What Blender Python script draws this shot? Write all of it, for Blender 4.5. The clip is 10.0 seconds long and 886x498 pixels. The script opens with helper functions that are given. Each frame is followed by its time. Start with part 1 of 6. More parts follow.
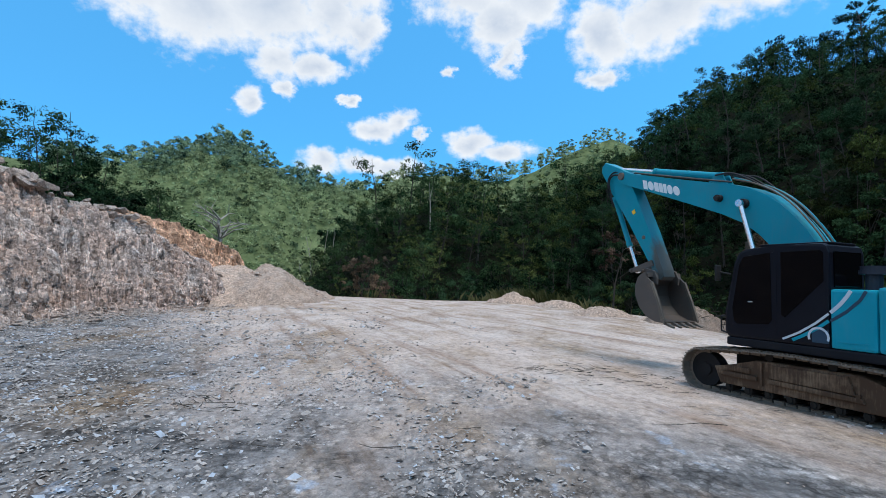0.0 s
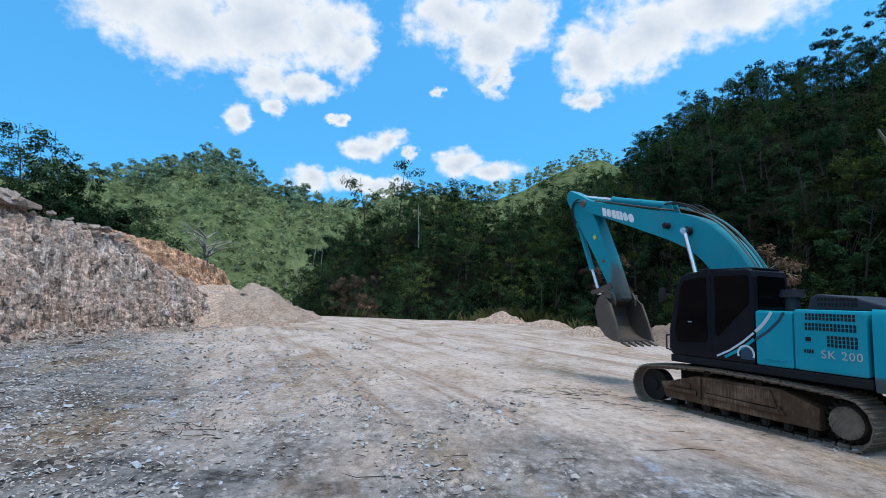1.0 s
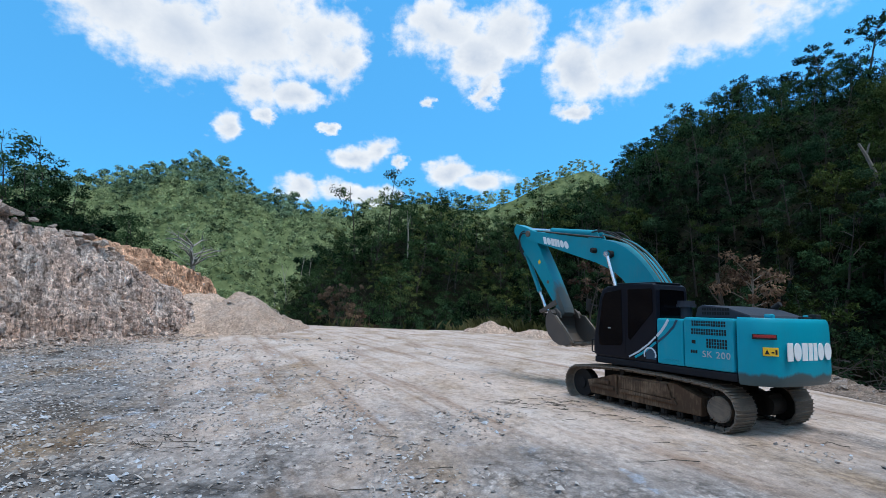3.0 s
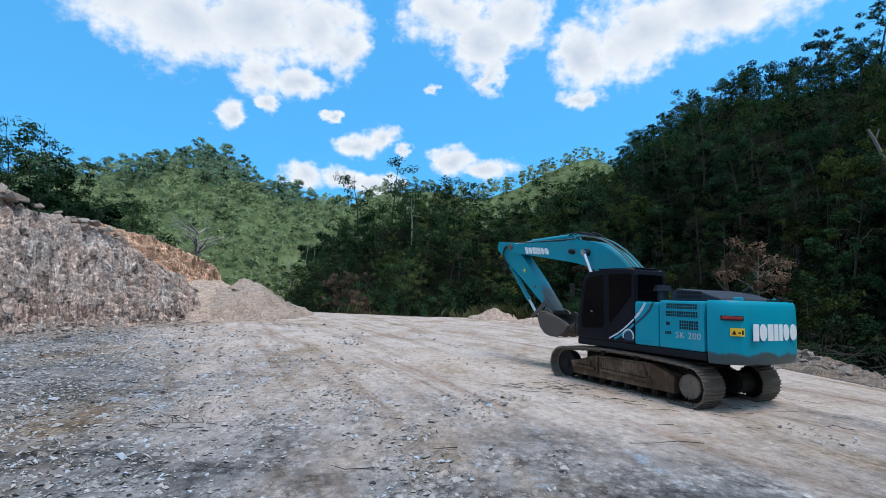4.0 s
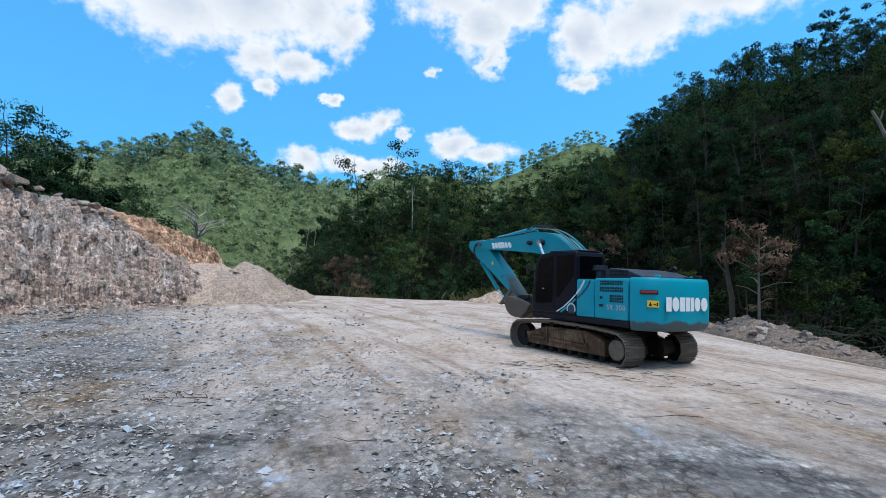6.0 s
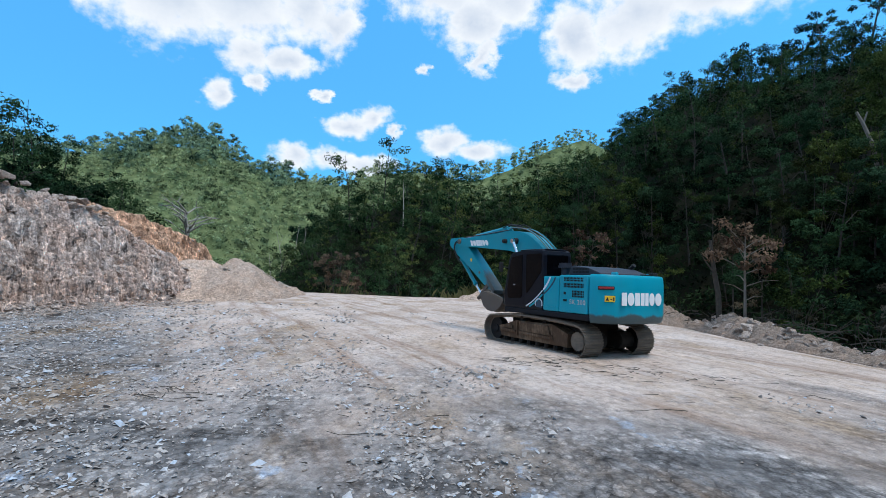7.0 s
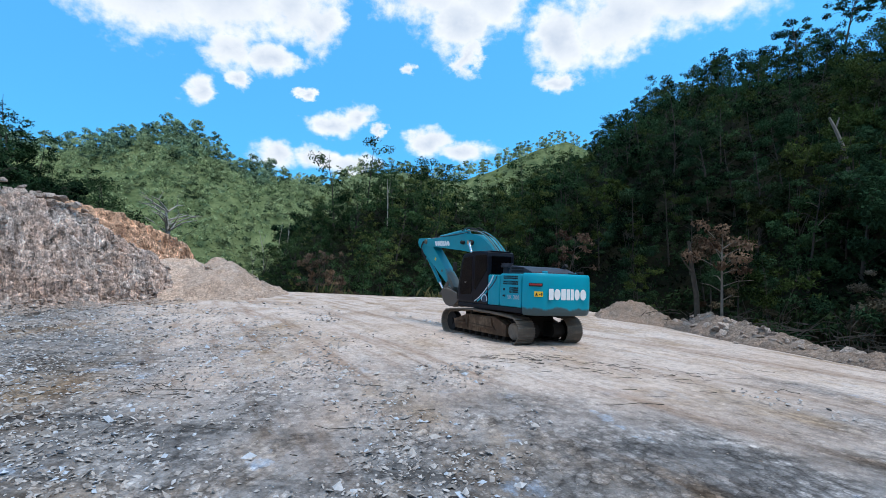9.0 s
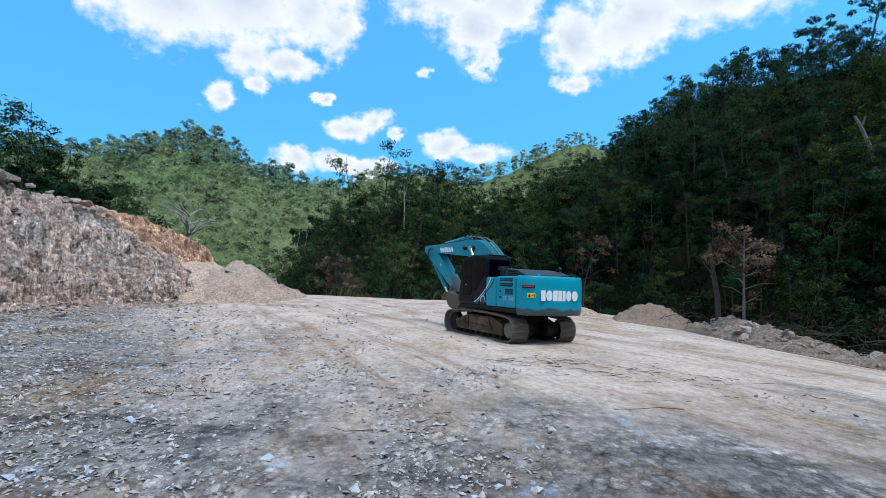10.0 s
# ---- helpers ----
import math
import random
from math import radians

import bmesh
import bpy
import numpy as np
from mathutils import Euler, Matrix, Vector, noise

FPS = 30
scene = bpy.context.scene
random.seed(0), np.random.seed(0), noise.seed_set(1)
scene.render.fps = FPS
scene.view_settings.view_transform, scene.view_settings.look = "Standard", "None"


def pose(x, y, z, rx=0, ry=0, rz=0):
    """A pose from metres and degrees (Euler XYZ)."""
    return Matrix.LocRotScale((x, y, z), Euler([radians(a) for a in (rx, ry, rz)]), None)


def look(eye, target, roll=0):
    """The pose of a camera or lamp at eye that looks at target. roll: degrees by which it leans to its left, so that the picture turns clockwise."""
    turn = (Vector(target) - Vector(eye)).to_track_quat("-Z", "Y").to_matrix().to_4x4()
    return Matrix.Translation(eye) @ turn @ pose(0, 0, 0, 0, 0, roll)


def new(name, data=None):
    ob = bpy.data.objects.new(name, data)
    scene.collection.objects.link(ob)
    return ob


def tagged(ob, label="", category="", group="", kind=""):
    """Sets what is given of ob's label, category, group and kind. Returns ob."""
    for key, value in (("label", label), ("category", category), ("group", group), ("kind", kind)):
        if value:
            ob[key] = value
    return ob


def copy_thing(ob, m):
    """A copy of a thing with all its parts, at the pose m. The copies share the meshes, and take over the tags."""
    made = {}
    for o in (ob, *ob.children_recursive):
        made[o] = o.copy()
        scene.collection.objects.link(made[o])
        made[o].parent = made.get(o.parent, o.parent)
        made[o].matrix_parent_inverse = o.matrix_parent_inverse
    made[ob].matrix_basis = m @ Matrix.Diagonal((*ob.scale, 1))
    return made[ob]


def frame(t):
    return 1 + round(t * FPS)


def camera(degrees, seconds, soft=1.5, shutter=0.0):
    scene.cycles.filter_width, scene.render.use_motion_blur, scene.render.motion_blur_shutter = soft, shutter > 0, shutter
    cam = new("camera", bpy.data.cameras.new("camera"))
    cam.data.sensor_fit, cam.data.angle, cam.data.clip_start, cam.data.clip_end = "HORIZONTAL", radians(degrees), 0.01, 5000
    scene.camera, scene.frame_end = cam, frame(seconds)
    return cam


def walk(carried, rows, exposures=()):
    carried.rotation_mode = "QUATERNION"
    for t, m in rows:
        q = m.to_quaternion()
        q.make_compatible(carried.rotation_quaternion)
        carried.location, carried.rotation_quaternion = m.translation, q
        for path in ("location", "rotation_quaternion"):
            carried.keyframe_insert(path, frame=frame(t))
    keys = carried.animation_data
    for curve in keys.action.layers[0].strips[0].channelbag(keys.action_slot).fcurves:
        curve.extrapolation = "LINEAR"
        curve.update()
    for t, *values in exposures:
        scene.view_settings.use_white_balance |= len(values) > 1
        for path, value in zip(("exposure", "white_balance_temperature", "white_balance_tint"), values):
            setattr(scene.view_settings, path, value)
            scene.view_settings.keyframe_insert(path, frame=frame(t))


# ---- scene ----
cam = camera(82.4, 10.0, soft=0.6)
PATH = [
    (0.0, 0.00, 0.00, 2.20, 0.00, 3.41, -1.53), (0.5, 0.01, 0.02, 2.22, -0.70, 4.46, -1.56),
    (1.0, 0.03, 0.03, 2.28, -1.28, 5.53, -1.49), (1.5, 0.05, 0.03, 2.30, -1.83, 6.35, -1.53),
    (2.0, 0.07, 0.04, 2.30, -2.44, 6.77, -1.62), (3.5, 0.08, 0.06, 2.26, -2.46, 6.28, -1.73),
    (4.0, 0.07, 0.08, 2.20, -2.06, 5.28, -1.77), (4.5, 0.06, 0.09, 2.16, -1.56, 4.49, -1.79),
    (5.0, 0.06, 0.10, 2.12, -1.33, 3.99, -1.78), (5.5, 0.06, 0.10, 2.09, -1.61, 3.69, -1.76),
    (7.0, 0.05, -0.01, 2.06, -3.06, 3.29, -1.92), (7.5, 0.03, -0.09, 2.05, -3.81, 3.10, -2.05),
    (8.0, 0.02, -0.15, 2.04, -4.43, 3.17, -2.08), (8.5, 0.01, -0.18, 2.03, -4.78, 3.25, -2.08),
    (9.0, 0.00, -0.19, 2.03, -4.90, 3.35, -2.07), (9.5, 0.01, -0.19, 2.02, -4.56, 3.48, -2.02),
    (10.0, 0.01, -0.20, 2.03, -3.01, 3.61, -2.02)]
walk(cam, [(t, pose(x, y, z, 90 + pitch, roll, yaw)) for t, x, y, z, yaw, pitch, roll in PATH],
     exposures=[(0.0, 0.32), (3.5, 0.33), (10.0, 0.46)])

# ---- light: a high sun behind thin cloud, an open sky with clouds ----
SUN_AZIMUTH, SUN_HEIGHT = 138.0, 72.0


def sky_world():
    world = bpy.data.worlds.new("sky")
    world.use_nodes = True
    nt = world.node_tree
    nt.nodes.clear()

    def math_node(op, a, b=None, c=None):
        n = nt.nodes.new("ShaderNodeMath")
        n.operation = op
        for socket, value in zip(n.inputs, (a, b, c)):
            if value is None:
                continue
            if isinstance(value, (int, float)):
                socket.default_value = value
            else:
                nt.links.new(value, socket)
        return n.outputs[0]

    coords = nt.nodes.new("ShaderNodeTexCoord")
    split = nt.nodes.new("ShaderNodeSeparateXYZ")
    nt.links.new(coords.outputs["Generated"], split.inputs[0])
    x, y, z = split.outputs
    flat = math_node("SQRT", math_node("ADD", math_node("MULTIPLY", x, x), math_node("MULTIPLY", y, y)))
    azimuth = math_node("MULTIPLY", math_node("ARCTAN2", x, y), 180 / math.pi)
    height = math_node("MULTIPLY", math_node("ARCTAN2", z, flat), 180 / math.pi)

    def noise_node(scale, detail, rough, stretch=1.0):
        place = nt.nodes.new("ShaderNodeCombineXYZ")
        nt.links.new(azimuth, place.inputs[0])
        nt.links.new(math_node("MULTIPLY", height, stretch), place.inputs[1])
        n = nt.nodes.new("ShaderNodeTexNoise")
        n.inputs["Scale"].default_value = scale
        n.inputs["Detail"].default_value = detail
        n.inputs["Roughness"].default_value = rough
        nt.links.new(place.outputs[0], n.inputs["Vector"])
        return n.outputs["Fac"]

    billow = noise_node(0.15, 7, 0.58, 1.3)
    curl = noise_node(0.55, 5, 0.55, 1.2)
    drift, lift = noise_node(0.16, 5, 0.6, 1.5), noise_node(0.19, 5, 0.6, 1.0)
    warped_a = math_node("ADD", azimuth, math_node("MULTIPLY", math_node("SUBTRACT", drift, 0.5), 7.0))
    warped_h = math_node("ADD", height, math_node("MULTIPLY", math_node("SUBTRACT", lift, 0.5), 3.2))
    # clouds: azimuth, height, half width, half height, in degrees
    clouds = [(-38, 29, 6, 3.5), (-33, 27, 7, 4.5), (-27, 26, 8, 5.5), (-20, 27.5, 9, 6.5), (-13, 27.6, 5.5, 4.8), (-10.4, 25.8, 3.4, 3.6), (-26, 34, 18, 7), (-22.3, 18.3, 1.9, 1.9),
              (-18.3, 19.5, 1.4, 1.1), (-19, 22, 3.5, 2.4), (-15.5, 22, 3.5, 1.8), (1, 30, 6.0, 3.8), (5.5, 27.5, 4.5, 4.2), (7.0, 24.2, 1.6, 2.4), (9.5, 30, 5.0, 4.4), (17.5, 26, 4.0, 3.8), (23, 27.3, 7, 4.8),
              (31, 29, 8, 5), (39, 32, 11, 6), (17.0, 21.6, 2.7, 1.3), (-7.8, 16.4, 3.2, 1.5), (-5.6, 17.3, 2.6, 1.7), (-2.8, 16.0, 1.0, 0.9), (2.6, 15.2, 3.0, 1.9), (6.4, 14.4, 4.6, 1.4),
              (-14.0, 12.8, 2.9, 1.9), (-9.4, 12.4, 3.8, 1.4), (-5.6, 12.2, 3.2, 1.6), (-11.6, 19.1, 1.0, 0.7), (-0.6, 22.4, 1.1, 0.8), (-46, 27, 5, 2)]
    body = None
    for a, h, w, v in clouds:
        da = math_node("MULTIPLY", math_node("SUBTRACT", warped_a, a), 1 / w)
        dh = math_node("MULTIPLY", math_node("SUBTRACT", warped_h, h), 1 / v)
        blob = math_node("SUBTRACT", 1.0, math_node("SQRT", math_node("ADD", math_node("MULTIPLY", da, da), math_node("MULTIPLY", dh, dh))))
        body = blob if body is None else math_node("MAXIMUM", body, blob)
    # outside that quarter of the sky the same kind of broken cloud goes on
    rest = math_node("SUBTRACT", math_node("MULTIPLY", noise_node(0.035, 5, 0.55, 1.6), 3.0), 1.3)
    away = math_node("SMOOTH_MIN", 1.0, math_node("MULTIPLY", math_node("MAXIMUM", math_node("SUBTRACT", math_node("ABSOLUTE", azimuth), 46.0), math_node("SUBTRACT", height, 36.0)), 0.1), 0.2)
    away = math_node("MAXIMUM", away, 0.0)
    body = math_node("MAXIMUM", math_node("MAXIMUM", body, -1.0), math_node("SUBTRACT", math_node("MULTIPLY", rest, away), math_node("SUBTRACT", 1.0, away)))
    edge = math_node("ADD", body, math_node("ADD", math_node("MULTIPLY", math_node("SUBTRACT", billow, 0.5), 1.35), math_node("MULTIPLY", math_node("SUBTRACT", curl, 0.5), 0.9)))
    ramp = nt.nodes.new("ShaderNodeMapRange")
    ramp.interpolation_type = "SMOOTHSTEP"
    for name, value in (("From Min", -0.04), ("From Max", 0.56), ("To Min", 0.0), ("To Max", 1.0)):
        ramp.inputs[name].default_value = value
    nt.links.new(edge, ramp.inputs["Value"])
    above = math_node("MULTIPLY", math_node("GREATER_THAN", z, 0.0), ramp.outputs[0])

    tone = nt.nodes.new("ShaderNodeValToRGB")
    tone.color_ramp.elements[0].position, tone.color_ramp.elements[0].color = 0.42, (0.76, 0.79, 0.82, 1)
    tone.color_ramp.elements[1].position, tone.color_ramp.elements[1].color = 1.02, (0.42, 0.50, 0.62, 1)
    nt.links.new(math_node("ADD", math_node("MULTIPLY", body, 0.62), math_node("MULTIPLY", billow, 0.55)), tone.inputs[0])

    sky = nt.nodes.new("ShaderNodeTexSky")
    sky.sky_type, sky.sun_disc = "NISHITA", False
    sky.sun_elevation, sky.sun_rotation = radians(SUN_HEIGHT), radians(SUN_AZIMUTH)
    sky.air_density, sky.dust_density, sky.ozone_density = 1.0, 0.3, 1.5
    lifted = nt.nodes.new("ShaderNodeCombineXYZ")
    nt.links.new(x, lifted.inputs[0])
    nt.links.new(y, lifted.inputs[1])
    nt.links.new(math_node("ADD", math_node("MULTIPLY", math_node("MAXIMUM", z, 0.0), 0.8), 0.30), lifted.inputs[2])
    nt.links.new(lifted.outputs[0], sky.inputs[0])
    level = nt.nodes.new("ShaderNodeMix")
    level.data_type, level.blend_type = "RGBA", "MULTIPLY"
    level.inputs[0].default_value = 1.0
    level.inputs[7].default_value = (0.074, 0.212, 0.245, 1)
    nt.links.new(sky.outputs[0], level.inputs[6])
    vivid = nt.nodes.new("ShaderNodeHueSaturation")
    vivid.inputs["Saturation"].default_value = 1.0
    vivid.inputs["Hue"].default_value = 0.5
    vivid.inputs["Value"].default_value = 1.0
    nt.links.new(level.outputs[2], vivid.inputs["Color"])
    mix = nt.nodes.new("ShaderNodeMix")
    mix.data_type = "RGBA"
    nt.links.new(above, mix.inputs[0])
    nt.links.new(vivid.outputs[0], mix.inputs[6])
    nt.links.new(tone.outputs[0], mix.inputs[7])
    background = nt.nodes.new("ShaderNodeBackground")
    background.inputs["Strength"].default_value = 1.0
    nt.links.new(mix.outputs[2], background.inputs["Color"])
    out = nt.nodes.new("ShaderNodeOutputWorld")
    nt.links.new(background.outputs[0], out.inputs["Surface"])
    scene.world = world


sky_world()
sun = new("sun", bpy.data.lights.new("sun", "SUN"))
sun.data.energy, sun.data.angle, sun.data.color = 1.9, radians(22), (1.0, 0.92, 0.84)
_a, _h = radians(SUN_AZIMUTH), radians(SUN_HEIGHT)
sun.matrix_world = look((60, 20, 90), (60 - math.sin(_a) * math.cos(_h), 20 - math.cos(_a) * math.cos(_h), 90 - math.sin(_h)))


# ---- materials ----
class Nodes:
    """A short way to write a node material."""

    def __init__(self, name):
        self.mat = bpy.data.materials.new(name)
        self.mat.use_nodes = True
        self.nt = self.mat.node_tree
        self.bsdf = self.nt.nodes["Principled BSDF"]
        self.place = self.nt.nodes.new("ShaderNodeTexCoord").outputs["Object"]

    def put(self, socket, value):
        if isinstance(value, (int, float)):
            socket.default_value = value
        elif isinstance(value, tuple):
            socket.default_value = (*value, 1) if len(value) == 3 and socket.type == "RGBA" else value
        else:
            self.nt.links.new(value, socket)

    def noise(self, scale, detail=5.0, rough=0.6, stretch=None, world=False):
        n = self.nt.nodes.new("ShaderNodeTexNoise")
        n.inputs["Scale"].default_value, n.inputs["Detail"].default_value, n.inputs["Roughness"].default_value = scale, detail, rough
        source = self.nt.nodes.new("ShaderNodeNewGeometry").outputs["Position"] if world else self.place
        if stretch:
            m = self.nt.nodes.new("ShaderNodeMapping")
            m.inputs["Scale"].default_value = stretch
            self.nt.links.new(source, m.inputs["Vector"])
            source = m.outputs[0]
        self.nt.links.new(source, n.inputs["Vector"])
        return n.outputs["Fac"]

    def cells(self, scale, output="Distance", stretch=None):
        n = self.nt.nodes.new("ShaderNodeTexVoronoi")
        n.inputs["Scale"].default_value = scale
        source = self.place
        if stretch:
            m = self.nt.nodes.new("ShaderNodeMapping")
            m.inputs["Scale"].default_value = stretch
            self.nt.links.new(source, m.inputs["Vector"])
            source = m.outputs[0]
        self.nt.links.new(source, n.inputs["Vector"])
        return n.outputs[output]

    def ramp(self, fac, *stops):
        n = self.nt.nodes.new("ShaderNodeValToRGB")
        while len(n.color_ramp.elements) < len(stops):
            n.color_ramp.elements.new(0.5)
        for e, (p, c) in zip(n.color_ramp.elements, stops):
            e.position, e.color = p, (*c, 1) if isinstance(c, tuple) else (c, c, c, 1)
        self.put(n.inputs[0], fac)
        return n.outputs[0]

    def mix(self, fac, a, b, blend="MIX"):
        n = self.nt.nodes.new("ShaderNodeMix")
        n.data_type, n.blend_type = "RGBA", blend
        self.put(n.inputs[0], fac)
        self.put(n.inputs[6], a)
        self.put(n.inputs[7], b)
        return n.outputs[2]

    def calc(self, op, a, b=0.0):
        n = self.nt.nodes.new("ShaderNodeMath")
        n.operation = op
        self.put(n.inputs[0], a)
        self.put(n.inputs[1], b)
        return n.outputs[0]

    def island(self):
        return self.nt.nodes.new("ShaderNodeNewGeometry").outputs["Random Per Island"]

    def chance(self):
        return self.nt.nodes.new("ShaderNodeObjectInfo").outputs["Random"]

    def done(self, color, rough=0.8, metal=0.0, bump=None, depth=0.01, gloss=0.3):
        self.put(self.bsdf.inputs["Base Color"], color)
        self.put(self.bsdf.inputs["Roughness"], rough)
        self.put(self.bsdf.inputs["Metallic"], metal)
        self.put(self.bsdf.inputs["Specular IOR Level"], gloss)
        if bump is not None:
            b = self.nt.nodes.new("ShaderNodeBump")
            b.inputs["Strength"].default_value, b.inputs["Distance"].default_value = 1.0, depth
            self.put(b.inputs["Height"], bump)
            self.nt.links.new(b.outputs[0], self.bsdf.inputs["Normal"])
        return self.mat


def paint_material(name, base, dusty=(0.26, 0.20, 0.15), dirt=0.5, rough=0.38, low=None, gloss=0.45, tip=None):
    n = Nodes(name)
    wear = n.noise(1.7, 6, 0.65)
    streak = n.noise(5.0, 4, 0.6, (6.0, 6.0, 0.7))
    fade = n.mix(n.ramp(n.noise(0.8, 3), (0.35, 0.0), (0.7, 0.55)), base, tuple(min(1, c * 1.22 + 0.003) for c in base))
    grime = n.calc("MULTIPLY", n.ramp(n.calc("ADD", n.calc("MULTIPLY", wear, 0.7), n.calc("MULTIPLY", streak, 0.3)), (0.48, 0.0), (0.72, 1.0)), dirt)
    col = n.mix(grime, fade, dusty)
    if low is not None:
        # splashed mud towards a lower edge, with a ragged rim
        split = n.nt.nodes.new("ShaderNodeSeparateXYZ")
        n.nt.links.new(n.place, split.inputs[0])
        rim = n.calc("ADD", n.calc("SUBTRACT", low, split.outputs[2]), n.calc("MULTIPLY", n.calc("SUBTRACT", n.noise(1.6, 5, 0.6, (1.0, 1.0, 0.35)), 0.5), 0.5))
        col = n.mix(n.ramp(rim, (0.0, 0.0), (0.06, 0.85)), col, dusty)
    if tip is not None:
        # paint rubbed off towards one end
        split = n.nt.nodes.new("ShaderNodeSeparateXYZ")
        n.nt.links.new(n.place, split.inputs[0])
        rim = n.calc("ADD", n.calc("SUBTRACT", split.outputs[1], tip), n.calc("SUBTRACT", n.calc("MULTIPLY", n.noise(2.2, 6, 0.7, (1.0, 0.35, 1.0)), 2.2), 1.1))
        rim = n.calc("SUBTRACT", rim, n.calc("MULTIPLY", split.outputs[2], 1.6))
        col = n.mix(n.ramp(rim, (0.0, 0.0), (0.6, 0.9)), col, dusty)
    return n.done(col, n.calc("ADD", n.calc("MULTIPLY", grime, 0.4), rough), 0.0, n.noise(40, 3), 0.0015, gloss)


def plain_material(name, base, rough=0.6, metal=0.0, spread=0.25, scale=8.0):
    n = Nodes(name)
    dark, light = tuple(c * (1 - spread) for c in base), tuple(min(1, c * (1 + spread)) for c in base)
    return n.done(n.ramp(n.noise(scale, 6, 0.65), (0.3, dark), (0.7, light)), rough, metal, n.noise(scale * 5, 3), 0.002, 0.4)


def ground_material():
    n = Nodes("packed_gravel_earth")

    def turned_noise(scale, detail, rough, angle, stretch):
        """Noise drawn out along one bearing over the yard."""
        t = n.nt.nodes.new("ShaderNodeTexNoise")
        t.inputs["Scale"].default_value, t.inputs["Detail"].default_value, t.inputs["Roughness"].default_value = scale, detail, rough
        m = n.nt.nodes.new("ShaderNodeMapping")
        m.vector_type = "TEXTURE"
        m.inputs["Rotation"].default_value = (0, 0, radians(angle))
        m.inputs["Scale"].default_value = (1.0, stretch, 1.0)
        n.nt.links.new(n.place, m.inputs["Vector"])
        n.nt.links.new(m.outputs[0], t.inputs["Vector"])
        return t.outputs["Fac"]

    split = n.nt.nodes.new("ShaderNodeSeparateXYZ")
    n.nt.links.new(n.place, split.inputs[0])
    mid = n.noise(0.55, 6, 0.62, (1.0, 0.55, 1.0))
    fine = n.noise(7.0, 7, 0.7, (1.0, 0.7, 1.0))
    grain = n.noise(38.0, 4, 0.7)
    dust = n.ramp(mid, (0.28, (0.42, 0.325, 0.265)), (0.50, (0.53, 0.435, 0.38)), (0.72, (0.61, 0.525, 0.475)))
    grey = n.ramp(n.noise(2.2, 7, 0.72, (1, 0.6, 1)), (0.28, (0.125, 0.118, 0.118)), (0.52, (0.25, 0.238, 0.235)), (0.75, (0.43, 0.41, 0.405)))
    # the loose grey spoil lies on the near and the bank side, the rolled pale earth in the middle and far part
    lean = n.calc("ADD", n.calc("MULTIPLY", split.outputs[0], -0.085), n.calc("ADD", n.calc("MULTIPLY", split.outputs[1], -0.068), 0.92))
    near = n.calc("ADD", n.calc("MULTIPLY", split.outputs[1], -0.13), n.calc("ADD", n.calc("MULTIPLY", split.outputs[0], -0.015), 1.42))
    lean = n.calc("MAXIMUM", lean, near)
    lean = n.calc("ADD", lean, n.calc("MULTIPLY", n.calc("SUBTRACT", n.noise(0.30, 6, 0.62, (1, 0.5, 1)), 0.5), 2.3))
    spoil = n.ramp(lean, (0.15, 0.0), (0.75, 1.0))
    col = n.mix(spoil, dust, grey)
    # rust-brown stains, sandy patches and pale blue crushed stone
    rust = n.ramp(n.noise(0.40, 6, 0.68, (1, 0.5, 1)), (0.49, 0.0), (0.66, 0.8))
    col = n.mix(rust, col, n.ramp(fine, (0.3, (0.22, 0.145, 0.09)), (0.7, (0.40, 0.29, 0.19))))
    blue = n.ramp(n.noise(0.95, 6, 0.66, (1.2, 0.7, 1)), (0.60, 0.0), (0.67, 0.85))
    col = n.mix(n.calc("MULTIPLY", blue, n.calc("ADD", n.calc("MULTIPLY", spoil, 0.8), 0.15)), col, (0.40, 0.48, 0.60))
    # flattened ruts of crawlers and lorries, along the drive and across the near side
    rut = turned_noise(1.5, 6, 0.66, 22, 14.0)
    cross = turned_noise(1.3, 6, 0.68, 76, 5.0)
    col = n.mix(1.0, col, n.ramp(rut, (0.34, (0.70, 0.62, 0.56)), (0.47, (1.0, 1.0, 1.0)), (0.66, (1.14, 1.12, 1.10))), "MULTIPLY")
    col = n.mix(spoil, col, n.mix(1.0, col, n.ramp(cross, (0.36, 0.50), (0.50, 1.0), (0.68, 1.28)), "MULTIPLY"))
    col = n.mix(1.0, col, n.ramp(fine, (0.28, 0.55), (0.50, 1.0), (0.75, 1.18)), "MULTIPLY")
    # pebbles and shards: each cell its own tone, dark in the joints
    shard, crumb = n.cells(11.0, "Color", (1.0, 0.7, 1.0)), n.cells(40.0, "Color")
    joint = n.cells(11.0, "Distance", (1.0, 0.7, 1.0))
    loose = n.calc("ADD", n.calc("MULTIPLY", spoil, 0.75), 0.12)
    tone = n.mix(1.0, n.ramp(shard, (0.15, 0.45), (0.9, 1.55)), n.ramp(crumb, (0.1, 0.6), (0.9, 1.35)), "MULTIPLY")
    tone = n.mix(1.0, tone, n.ramp(joint, (0.35, 1.05), (0.75, 0.45)), "MULTIPLY")
    col = n.mix(n.calc("MULTIPLY", loose, n.ramp(n.noise(1.3, 5, 0.65), (0.36, 0.05), (0.58, 1.0))), col, n.mix(1.0, col, tone, "MULTIPLY"))
    col = n.mix(1.0, col, n.ramp(grain, (0.3, 0.76), (0.7, 1.15)), "MULTIPLY")
